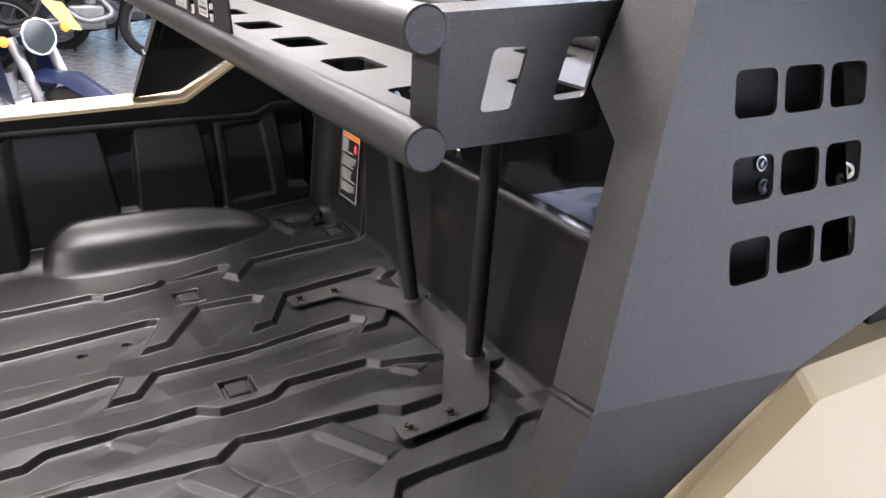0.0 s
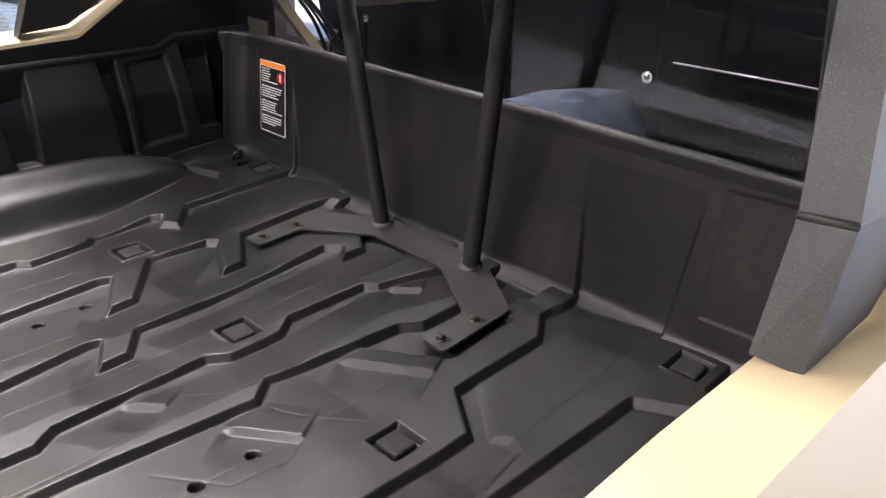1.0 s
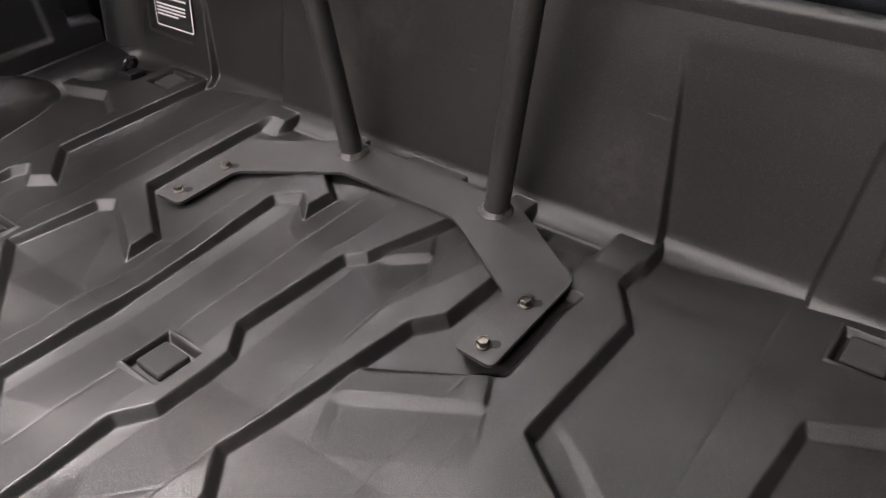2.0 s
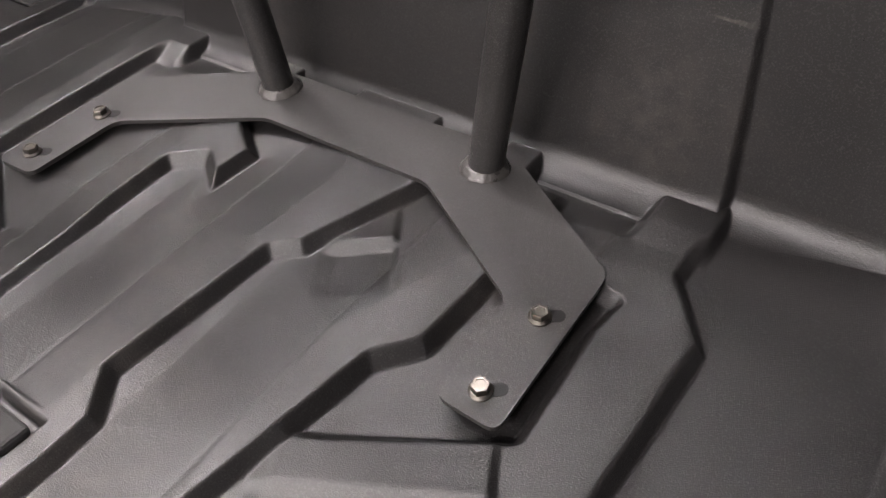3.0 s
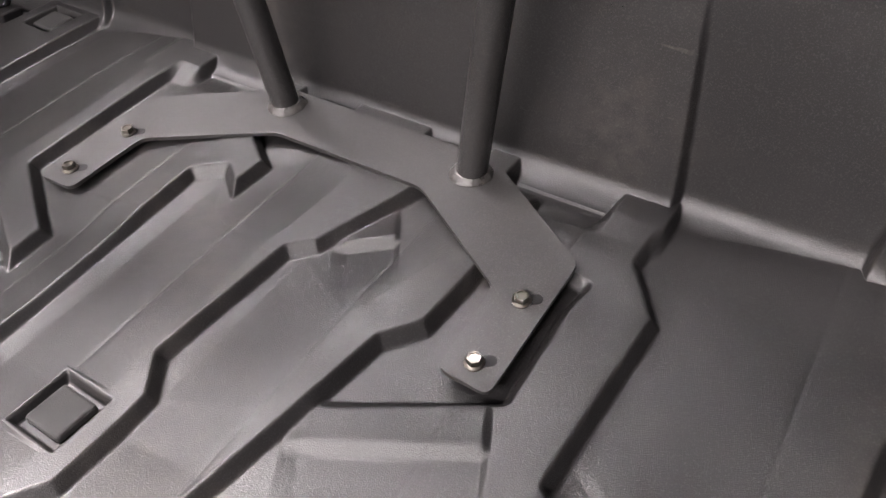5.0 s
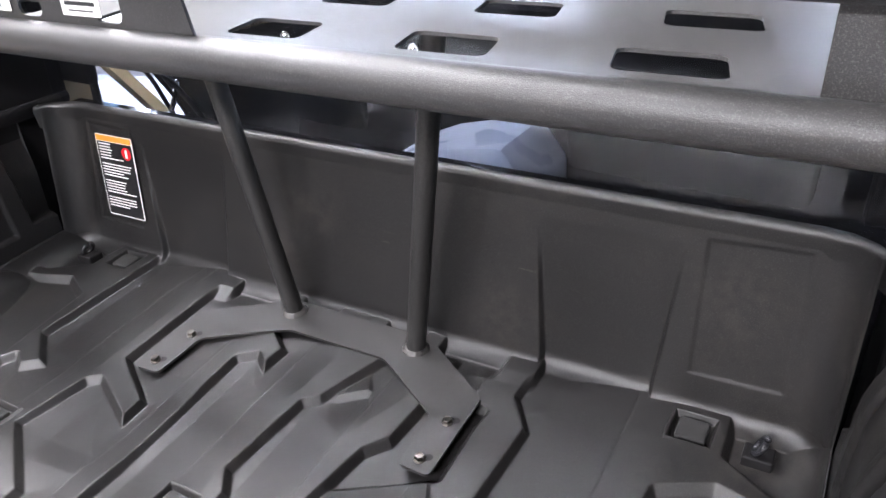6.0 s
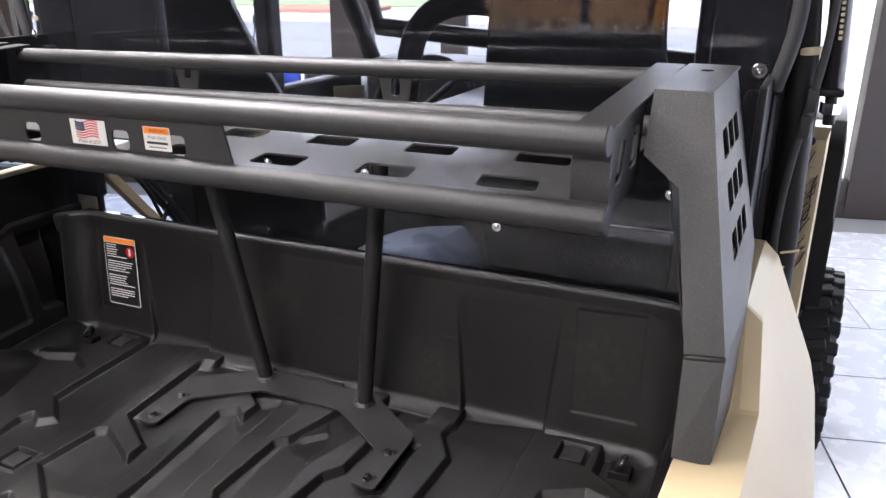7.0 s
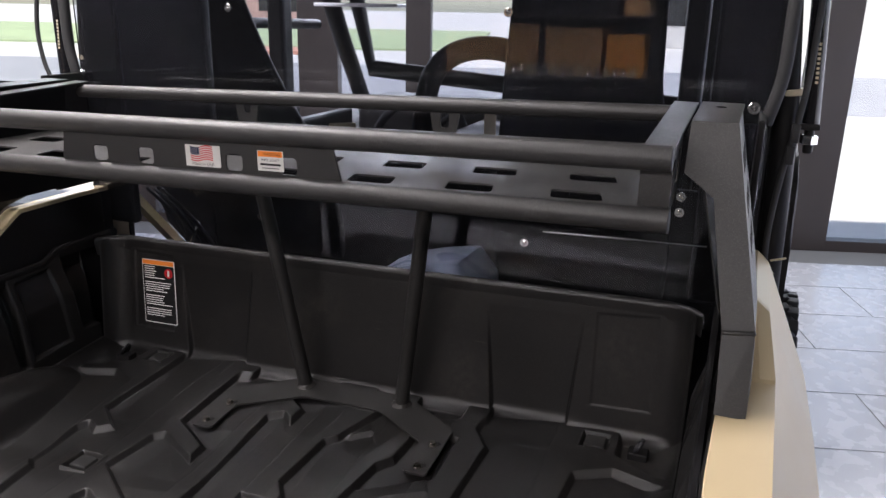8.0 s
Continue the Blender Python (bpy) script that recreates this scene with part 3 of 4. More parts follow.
for k in range(7):
    st = fh / 13
    x0 = fx - fw / 2 if k < 3 else fx - fw / 2 + fw * 0.42
    part("stripe", plate(wavy(x0, fx + fw / 2, -fh / 2 + 2 * k * st, st), [], 0.0002, FL @ pose(0, 0, 0.0009)), RED, flag)
part("canton", plate(wavy(fx - fw / 2, fx - fw / 2 + fw * 0.41, -fh / 2 + 6 * fh / 13, fh * 7 / 13), [], 0.0002, FL @ pose(0, 0, 0.0010)), NAVY, flag)
for i in range(5):
    for j in range(4):
        part("star", plate(rrect(fx - fw / 2 + 0.002 + i * 0.0036, fy + 0.0012 + j * 0.0024 + 0.0016 * math.sin((-fw / 2 + 0.002 + i * 0.0036) * 150), 0.001, 0.001, 0.0003, n=1), [], 0.0001, FL @ pose(0, 0, 0.0012)), WHITE, flag)
lettering("Made in USA", 0.0080, FL @ pose(0, -0.0126, 0.0009), INK, flag)
WL = axes((0.110, -0.5042, 0.6790), (1, 0, 0.022), (0, 0, 1))
warn = part("load_sticker", plate(rrect(0, 0, 0.046, 0.031, 0.001), [], 0.0004, WL @ pose(0, 0, 0.0006)), WHITE, centre, "white load sticker with orange header")
part("sticker_header", plate(rrect(0, 0.0105, 0.043, 0.0085, 0.0008), [], 0.0002, WL @ pose(0, 0, 0.0009)), ORANGE, warn)
lettering("WARNING", 0.0062, WL @ pose(0.003, 0.0103, 0.0012), INK, warn)
lettering("MAX LOAD", 0.0060, WL @ pose(0, 0.0012, 0.0009), INK, warn)
part("text_bar", plate(rrect(0, -0.0055, 0.036, 0.0032, 0.0005), [], 0.0002, WL @ pose(0, 0, 0.0009)), INK, warn)
part("text_bar", plate(rrect(0, -0.0112, 0.030, 0.0012, 0.0003), [], 0.0002, WL @ pose(0, 0, 0.0009)), INK, warn)

# tabs between the front tubes
for x in (-0.215, 0.235):
    part("tab", plate(round_loop([(x - 0.034, 0.733), (x + 0.034, 0.733), (x + 0.022, 0.668), (x - 0.022, 0.668)], 0.004), [rrect(x, 0.700, 0.018, 0.030, 0.007)], 0.003, axes((0, -0.098, 0), (1, 0, 0), (0, 0, 1))), POWDER, rack)

# legs and their foot bracket, which lies on the lanes of the floor
def bracket_top(x, y):
    return 0.0388 + LEAN * x + PITCH * (y + 0.22)


for nm, f, t in (("leg", (-0.116, -0.064, 0.046), (-0.200, -0.118, 0.650)), ("leg", (0.132, -0.067, 0.051), (0.218, -0.115, 0.650))):
    leg = smooth(part(nm, tube([f, t], 0.0158, 36), POWDER, rack, "round slanting steel leg"), 30)
    rings = []
    for r, h in ((0.0225, -0.001), (0.0225, 0.0006), (0.0205, 0.0022), (0.0182, 0.0048), (0.0162, 0.0062), (0.0150, 0.0062)):
        ring = []
        for k in range(48):
            a = k * 2 * math.pi / 48
            uneven = 1 + 0.10 * math.sin(3 * a + 60 * f[0]) + 0.06 * math.sin(11 * a + 1.0) if r > 0.0165 else 1.0
            ring.append(Vector((f[0] + 0.0158 * math.cos(a) + (r - 0.0158) * uneven * math.cos(a), f[1] + 0.0158 * math.sin(a) + (r - 0.0158) * uneven * math.sin(a), bracket_top(f[0] + r * math.cos(a), f[1] + r * math.sin(a)) + h + (0.0004 * math.sin(17 * a) if h > 0.001 else 0))))
        rings.append(ring)
    smooth(part("weld_bead", loft(rings), BEAD, leg, "rough bare-looking weld bead"), 60)
half = [(0.0, -0.109), (0.096, -0.109), (0.225, -0.188), (0.228, -0.284), (0.277, -0.286), (0.277, -0.128), (0.138, -0.036), (0.0, -0.036)]
outline = [(x + 0.003, y) for x, y in half[:-1]][1:] + [(-x + 0.003, y) for x, y in half[::-1]][1:-1]
ON_BRACKET = axes((0, -0.22, 0.0388), (1, 0, LEAN), (0, 1, PITCH))
bm = plate(round_loop(outline, 0.010), [], 0.0042, Matrix.Translation((0, 0.22, 0)))
foot = part("foot_bracket", move(bm, ON_BRACKET), POWDER, rack, "flat bent steel foot bracket bolted to the floor")


def hex_bolt():
    bm = lathe([(0, 0), (0.0098, 0), (0.0100, 0.0015), (0.0078, 0.0030), (0.0070, 0.0032)], 28)
    lathe([(0.0078, 0.0026), (0.0078, 0.0080), (0.0072, 0.0088), (0.0055, 0.0088), (0.0052, 0.0080), (0.0, 0.0080)], 6, bm=bm)
    me = bpy.data.meshes.new("bolt")
    bm.to_mesh(me)
    bm.free()
    me.materials.append(STEEL)
    return me


bolt_me = hex_bolt()
for x, y, a in ((-0.251, -0.263, 10), (-0.243, -0.188, 25), (0.257, -0.190, 5), (0.255, -0.265, 40)):
    b = part("bolt", bolt_me, None, foot, "zinc hex flange bolt")
    b.matrix_basis = ON_BRACKET @ pose(x, y + 0.22, 0, 0, 0, a) @ Matrix.Diagonal((0.88, 0.88, 0.88, 1))
    slot = plate(rrect(0, 0, 0.024, 0.011, 0.005), [], 0.0003, ON_BRACKET @ pose(x + 0.005, y + 0.224, 0.0003, 0, 0, 35))
    part("bolt_slot", slot, MATTE, foot, "dark slotted hole")

# side plates and pillars, right side and its mirror
for s in (1, -1):
    drop = 0.0 if s > 0 else -0.031

    def P(x, y, z):
        return Vector((s * x, y, z + drop))
    # side plate in the plane x = 0.69, with two slanted openings
    m = axes(P(0.692, 0, 0), (0, 1, 0), (0, 0, 1))
    op = [round_loop([(-0.456, 0.673), (-0.428, 0.674), (-0.417, 0.718), (-0.447, 0.718)], 0.006), round_loop([(-0.392, 0.677), (-0.361, 0.678), (-0.351, 0.723), (-0.380, 0.723)], 0.006)]
    side = part("side_plate", plate(round_loop([(-0.489, 0.648), (-0.489, 0.740), (-0.332, 0.7467), (-0.345, 0.651)], 0.004), op, 0.003 * s, m), POWDER, rack)
    fl = bmesh.new()
    loft([[P(x, -0.490, z) for x, z in ((0.655, 0.740), (0.695, 0.740), (0.695, 0.743), (0.655, 0.743))], [P(x, -0.088, z) for x, z in ((0.655, 0.757), (0.695, 0.757), (0.695, 0.760), (0.655, 0.760))]], bm=fl)
    part("top_flange", fl, POWDER, side)
    part("rear_flange", box(P(0.655, -0.492, 0.652), P(0.695, -0.489, 0.740), 0.0006), POWDER, side)
    # pillar: bent sheet, rear face narrow, outer face broad with nine square holes
    b0, b1, m0, m1 = P(0.782, -0.472, 0.380), P(0.823, -0.468, 0.378), P(0.778, -0.432, 0.486), P(0.821, -0.429, 0.490)
    g1, g0, t0, t1 = P(0.745, -0.376, 0.658), P(0.701, -0.359, 0.690), P(0.702, -0.342, 0.760), P(0.765, -0.337, 0.760)
    tf1, tf0 = P(0.769, -0.100, 0.763), P(0.702, -0.100, 0.763)
    f1, f2, f3 = P(0.8179, -0.070, 0.505), P(0.826, -0.214, 0.470), P(0.829, -0.352, 0.388)
    nrm = (m1 - m0).cross(t1 - m0)
    g1, g0, t0 = [p + Vector((0, -(p - m0).dot(nrm) / nrm.y, 0)) for p in (g1, g0, t0)]
    pillar = bmesh.new()

    def sheet(pts, thick=0.003):
        vs = [Vector(p) for p in pts]
        n = (vs[1] - vs[0]).cross(vs[2] - vs[0]).normalized() * thick
        own = bmesh.new()
        top = [own.verts.new(v) for v in vs]
        bot = [own.verts.new(v - n) for v in vs]
        own.faces.new(top)
        own.faces.new(bot[::-1])
        for i in range(len(vs)):
            j = (i + 1) % len(vs)
            own.faces.new((top[i], bot[i], bot[j], top[j]))
        return own

    join(pillar, sheet([b0, b1, m1, m0][::s]))
    join(pillar, sheet([m0, m1, t1, t0, g0, g1][::s]))
    join(pillar, sheet([t0, t1, tf1, tf0][::s]))
    join(pillar, sheet([m1, b1, f3, f2, f1][::s]))
    pb = part("pillar", pillar, POWDER, rack, "tapered bent-sheet side pillar")
    # dark sheet added so the holes look shaded inside; it also carries the bolts
    cover = [P(0.712, -0.335, 0.752), P(0.772, -0.405, 0.500), P(0.772, -0.075, 0.500), P(0.712, -0.105, 0.752)]
    part("hole_backing", sheet(cover[::s], 0.002), MATTE, pb, "black backing sheet added to darken the pillar's holes")
    tilt = axes((0, 0, 0), cover[3] - cover[0], cover[0] - cover[1]) if s > 0 else axes((0, 0, 0), cover[0] - cover[3], cover[0] - cover[1])
    for cy, cz in ((-0.206, 0.622), (-0.203, 0.603), (-0.102, 0.597)):
        cx = 0.712 + 0.060 * (0.752 - cz) / 0.252
        head = lathe([(0, 0.0020), (0.0018, 0.0020), (0.0020, 0.0042), (0.0034, 0.0040), (0.0045, 0.0028), (0.0046, 0.0014), (0.0066, 0.0014), (0.0066, 0.0)], 20, Matrix.Translation(P(cx + 0.001, cy, cz)) @ tilt)
        smooth(part("backing_bolt", head, ALLOY, pb, "bright button-head bolt"), 40)
    up = t1 - m1
    om = axes(m1, P(0, 1, 0), up)
    inv = om.inverted()
    loc = lambda p: tuple((inv @ p).xy)
    outer = [loc(p) for p in (m1, f1, tf1, t1)]
    sq = [rrect(*loc(P(0.79, cy, cz)), 0.0450, 0.0345, 0.007) for cz in (0.696, 0.632, 0.568) for cy in (-0.275, -0.2215, -0.168)]
    part("outer_face", plate(outer, sq, 0.003 * s, om), POWDER, pb, "broad sheet face with nine square holes")
    weld = tube([m0 + Vector((0, -0.002, 0)), m1 + Vector((0.001 * s, -0.001, 0))], 0.0035, 8)
    smooth(part("weld_bead", weld, POWDER, pb, "weld bead across the bend"), 60)
    dot = lathe([(0, 0.0006), (0.008, 0.0006), (0.008, 0)], 20, Matrix.Translation((P(0.735, -0.17, 0.7625))))
    part("plug", dot, GLOSS, pb)

# ---------------------------------------------------------------- vehicle body
utv = thing("utility_vehicle", "tan and black off-road utility vehicle parked indoors", "vehicle", (0, 0.4, GROUND))


def inner_x(y):
    """The inner edge of the tan side: a little further in behind the rack pillar."""
    return 0.779 if y < -0.5 else 0.787


for s in (1, -1):
    down = 0.0 if s > 0 else -0.033
    ROWS_T = ((-0.84, 0.366, 0.850, 0.372, 0.925, 0.18), (-0.60, 0.372, 0.855, 0.379, 0.935, 0.20), (-0.354, 0.378, 0.862, 0.386, 0.945, 0.22), (-0.346, 0.381, 0.862, 0.389, 0.945, 0.22), (-0.213, 0.467, 0.848, 0.446, 0.942, 0.24),
              (-0.205, 0.470, 0.847, 0.449, 0.942, 0.24), (-0.02, 0.472, 0.848, 0.450, 0.935, 0.26), (0.07, 0.470, 0.850, 0.446, 0.925, 0.27), (0.13, 0.40, 0.862, 0.390, 0.915, 0.24))
    secs = [[(s * px, y, pz + down) for px, pz in ((inner_x(y), zi - 0.05), (inner_x(y), zi - 0.002), (inner_x(y) + 0.002, zi), (xc - 0.022, zi + (zc - zi) * (0.1 if y > -0.3 else 0.8)), (xc, zc), (xc + 0.003, zc - 0.006), (mid, zm), (mid + 0.012, zm - 0.15), (mid - 0.01, -0.20), (mid - 0.05, -0.22), (0.80, -0.15))] for y, zi, xc, zc, mid, zm in ROWS_T]
    smooth(part("side_panel", loft(secs), TAN, utv, "pale tan plastic bed side panel"), 9)
    low = loft([[(s * 0.83, y, z + 0.0), (s * 0.985, y, z), (s * 0.99, y, z - 0.04), (s * 0.83, y, z - 0.06)] for y, z in ((-0.82, 0.02), (-0.70, 0.10), (-0.45, 0.14), (-0.20, 0.12), (-0.10, 0.02))])
    smooth(part("fender_flare", low, TAN, utv, "tan wheel arch flare"), 30)
    trim = loft([[(s * (inner_x(y) + dx), y, z) for dx, z in ((-0.004, -0.1), (-0.0005, -0.1), (-0.0005, t - 0.010 + down), (-0.004, t - 0.010 + down))] for y, t, *_ in ROWS_T[:-1]])
    part("inner_skirt", trim, MATTE, utv, "satin black inner skin of the bed side")
    # lower door-side panel ahead of the bed
    dp = loft([[(s * a, y, z0), (s * b, y, z0 + 0.01), (s * b, y, z1), (s * a, y, z1)] for y, a, b, z0, z1 in ((0.14, 0.82, 0.885, -0.15, 0.28), (0.30, 0.83, 0.905, -0.2, 0.20), (0.60, 0.82, 0.90, -0.3, 0.05), (1.0, 0.80, 0.885, -0.3, 0.0))])
    smooth(part("rocker_panel", dp, TAN, utv, "tan lower body panel"), 30)
    fp = loft([[(s * a, y, z0), (s * b, y, z0), (s * b, y, z1), (s * a, y, z1)] for y, a, b, z0, z1 in ((1.10, 0.80, 0.912, -0.10, 0.44), (1.13, 0.79, 0.918, -0.10, 0.47), (1.42, 0.75, 0.922, 0.05, 0.44))])
    smooth(part("front_fender", fp, TAN, utv, "tan front fender end"), 30)
    twigs, tr = bmesh.new(), random.Random(11)

    def twig(x, z, a, n, w):
        for k in range(n):
            x2, z2 = x + 0.034 * math.cos(a), z + 0.034 * math.sin(a)
            if not (0.83 < x2 < 0.905 and -0.02 < z2 < 0.43):
                return
            tube([(s * x, 1.0985, z), (s * x2, 1.0985, z2)], w, 4, cap=0.0, bm=twigs)
            if tr.random() < 0.6:
                twig(x2, z2, a + tr.choice((-0.8, 0.8)), 3, w * 0.7)
            x, z, a = x2, z2, a + tr.uniform(-0.35, 0.35)

    for k in range(15):
        twig(tr.uniform(0.840, 0.898), 0.0 + 0.026 * k, tr.uniform(0.5, 2.6), 5, 0.0019)
    part("branch_graphic", twigs, INK, utv, "black branching twig graphic on the fender")
    ff = loft([[(s * 0.70, y, z), (s * 0.968, y, z - 0.02), (s * 0.975, y, z - 0.07), (s * 0.70, y, z - 0.06)] for y, z in ((1.30, -0.06), (1.31, 0.20), (1.36, 0.38), (1.48, 0.45), (1.72, 0.47), (2.0, 0.40), (2.15, 0.2))])
    smooth(part("wheel_flare", ff, MATTE, utv, "black front wheel flare"), 30)

# cab: clear rear pane whose tint adds to the cab's shade, cage tubes, roof
for s in (1, -1):
    rear = arc([(s * 0.858, 0.12, 0.20), (s * 0.845, 0.11, 0.70), (s * 0.80, 0.10, 1.12), (s * 0.66, 0.12, 1.20)], 0.12)
    smooth(part("rear_cage_tube", tube(rear, 0.024, 24), MATTE, utv, "black roll cage tube"), 60)
    frontp = arc([(s * 0.78, 1.62, 0.42), (s * 0.74, 1.25, 0.86), (s * 0.66, 0.95, 1.20)], 0.12)
    smooth(part("front_cage_tube", tube(frontp, 0.034, 24), MATTE, utv, "black front pillar tube"), 60)
smooth(part("roof", box((-0.78, 0.02, 1.16), (0.78, 1.15, 1.22), 0.02), MATTE, utv), 50)
part("cab_floor", box((-0.78, 0.10, -0.40), (0.78, 1.75, -0.34)), MATTE, utv)
# raised and near black: its colour stands in for the cab's shade
part("dark_bulkhead", box((-0.46, 0.40, -0.36), (0.78, 0.43, 0.50), 0.01), VINYL, utv)
part("firewall", box((-0.75, 1.62, -0.36), (0.75, 1.68, 0.50), 0.01), MATTE, utv)
pane = part("rear_pane", box((-0.80, 0.034, 0.30), (0.81, 0.040, 1.16), 0.001), TINTED, utv, "clear plastic rear windscreen with dark cab behind")
for s in (-1, 1):
    smooth(part("edge_seal", tube(arc([(s * 0.808, 0.032, 0.715), (s * 0.828, 0.032, 0.80), (s * 0.828, 0.032, 1.15)], 0.05), 0.012, 12), RUBBER, utv, "worn rubber edge seal"), 60)
    part("quarter_panel", box((s * 0.705, 0.07, 0.34), (s * 0.82, 0.10, 1.16), 0.01), MATTE, utv, "black quarter panel beside the pane")
    if s < 0:
        part("upper_panel", box((-0.706, 0.07, 0.50), (-0.44, 0.10, 1.16), 0.01), MATTE, utv, "black panel beside the driver seat")
    part("cage_gusset", box((s * 0.79, 0.140, 0.22), (s * 0.872, 0.156, 0.74), 0.004), MATTE, utv, "black gusset plate behind the cage tube")
    smooth(part("strap_band", tube([(s * 0.8435, 0.1095, 0.762), (s * 0.8425, 0.1094, 0.774)], 0.0262, 24), CREAM, utv, "pale strap round the cage tube"), 40)
    for cx, cz in ((0.862, 0.696), (0.858, 0.655)):
        smooth(part("cable_connector", box((s * cx - 0.008, 0.072, cz - 0.018), (s * cx + 0.008, 0.092, cz + 0.018), 0.004, 2), RUBBER, utv, "black cable connector"), 40)
    smooth(part("cable_tie", tube([(s * 0.852, 0.080, 0.447), (s * 0.880, 0.078, 0.456)], 0.0022, 8), CREAM, utv, "pale cable tie end"), 60)
    smooth(part("cable_tie", tube([(s * 0.842, 0.085, 0.425), (s * 0.862, 0.083, 0.421)], 0.0022, 8), CREAM, utv, "pale cable tie end"), 60)
    part("fender_badge", lathe([(0, 0.0015), (0.012, 0.0015), (0.013, 0)], 24, pose(s * 0.872, 1.0995, 0.435, 90, 0, 0)), INK, utv, "small round black badge")
    part("side_cover", box((s * 0.795, -0.085, 0.455), (s * 0.806, 0.10, 0.735), 0.003), MATTE, utv, "black cover between rack pillar and cage")
    part("window_post", box((s * 0.60, 0.66, 0.30), (s * 0.66, 0.72, 1.16), 0.012), MATTE, utv)
    part("cab_door", box((s * 0.775, 0.14 if s > 0 else 0.50, -0.34), (s * 0.815, 1.45, 0.50), 0.012), MATTE, utv, "black cab side door")
    smooth(part("belt_bar", tube([(s * 0.79, 0.14, 0.86), (s * 0.79, 1.2, 0.84)], 0.018, 14), MATTE, utv), 60)
    part("bracket_box", box((s * 0.765, 0.045, 0.585), (s * 0.815, 0.10, 0.71), 0.012, 3), MATTE, utv, "dark moulded bracket on the cage tube")
    sx = 0.888 if s > 0 else 0.938
    strut = smooth(part("gas_strut", tube([(s * sx, 0.12, 0.70), (s * (sx - 0.020 if s > 0 else sx + 0.004), 0.12, 1.02)], 0.0165, 20), GLOSS, utv, "black strut cylinder beside the cage"), 40)
    smooth(part("strut_rod", tube([(s * sx, 0.12, 0.70), (s * (sx + 0.002), 0.12, 0.655)], 0.009, 14), MATTE, strut), 40)
    smooth(part("strut_nut", tube([(s * (sx + 0.001), 0.12, 0.672), (s * (sx + 0.001), 0.12, 0.690)], 0.016, 6), CHROME, strut, "bright lock nut"), 20)
    for k in range(9):
        part("lettering_bar", box((s * (sx - 0.0045 - 0.0005 * k), 0.1030, 0.785 + 0.0085 * k), (s * (sx + 0.0005 - 0.0005 * k), 0.1038, 0.790 + 0.0085 * k)), CREAM, strut)
    part("strut_clamp", box((s * 0.845, 0.10, 0.700), (s * 0.905, 0.14, 0.712), 0.004), MATTE, utv)
    smooth(part("cable", tube(arc([(s * 0.875, 0.09, 0.99), (s * 0.872, 0.085, 0.76), (s * 0.845, 0.08, 0.60), (s * 0.838, 0.085, 0.45), (s * 0.86, 0.10, 0.33)], 0.12), 0.006, 10), RUBBER, utv), 60)


def washer_bolt():
    bm = lathe([(0, 0), (0.0150, 0), (0.0150, 0.0015), (0.0140, 0.0022), (0.0080, 0.0022)], 24)
    lathe([(0.0080, 0.0022), (0.0078, 0.0040), (0.0060, 0.0058), (0.0036, 0.0062), (0.0032, 0.0030), (0, 0.0030)], 20, bm=bm)
    me = bpy.data.meshes.new("washer_bolt")
    bm.to_mesh(me)
    bm.free()
    me.materials.append(CHROME)
    me.shade_smooth()
    me.set_sharp_from_angle(angle=radians(35))
    return me


wb = washer_bolt()
for x, z in ((0.676, 0.566), (0.676, 0.535), (0.370, 0.435), (-0.286, 0.418), (0.785, 0.742), (-0.345, 0.897), (0.314, 0.90), (-0.797, 0.735), (-0.146, 0.501), (0.090, 0.505)):
    o = part("washer_bolt", wb, None, pane, "bright button-head bolt with washer")
    o.matrix_basis = pose(x, 0.034, z, 90, 0, 0) @ Matrix.Scale(0.62 if abs(x) < 0.7 else 0.75, 4)
smooth(part("wire_rod", tube([(0.41, 0.029, 0.465), (0.585, 0.028, 0.471), (0.735, 0.029, 0.474)], 0.0012, 8), ALLOY, utv, "thin bright wire behind the bed"), 60)


def seat(secs, x):
    st = thing("seat", "black vinyl high-backed cab seat", "seat", (x, 0.6, -0.3), "cab seats")
    back = loft([[(a, y, z), (b, y, z), (b - 0.05, y + 0.075, z), (a + 0.05, y + 0.075, z)] for z, a, b, y in secs])
    bmesh.ops.bevel(back, geom=back.edges[:], offset=0.02, segments=3, affect="EDGES", profile=0.5)
    smooth(part("seat_back", back, VINYL, st), 60)
    smooth(part("seat_base", box((x - 0.21, 0.46, -0.12), (x + 0.21, 0.95, 0.04), 0.04, 3), VINYL, st), 60)
    part("seat_frame", box((x - 0.2, 0.48, -0.34), (x + 0.2, 0.9, -0.12), 0.01), MATTE, st)


seat([(0.02, -0.74, -0.26, 0.45), (0.35, -0.75, -0.24, 0.36), (0.52, -0.75, -0.28, 0.33), (0.66, -0.74, -0.36, 0.31), (0.80, -0.73, -0.43, 0.30), (0.95, -0.73, -0.50, 0.30), (1.08, -0.72, -0.53, 0.30)], -0.52)
seat([(0.02, 0.20, 0.64, 0.45), (0.35, 0.19, 0.65, 0.36), (0.58, 0.20, 0.63, 0.34), (0.75, 0.21, 0.60, 0.33), (0.95, 0.225, 0.595, 0.33), (1.08, 0.24, 0.58, 0.33)], 0.42)
hoop = thing("seat", "black centre seat with an open head hoop", "seat", (0.10, 0.6, -0.3), "cab seats")
smooth(part("head_hoop", tube(arc([(-0.065, 0.47, 0.42), (-0.02, 0.46, 0.80), (0.26, 0.46, 0.82), (0.34, 0.47, 0.42)], 0.17, 10), 0.030, 18), VINYL, hoop), 60)
smooth(part("seat_back", box((-0.12, 0.44, -0.34), (0.17, 0.52, 0.56), 0.03, 3), VINYL, hoop), 60)
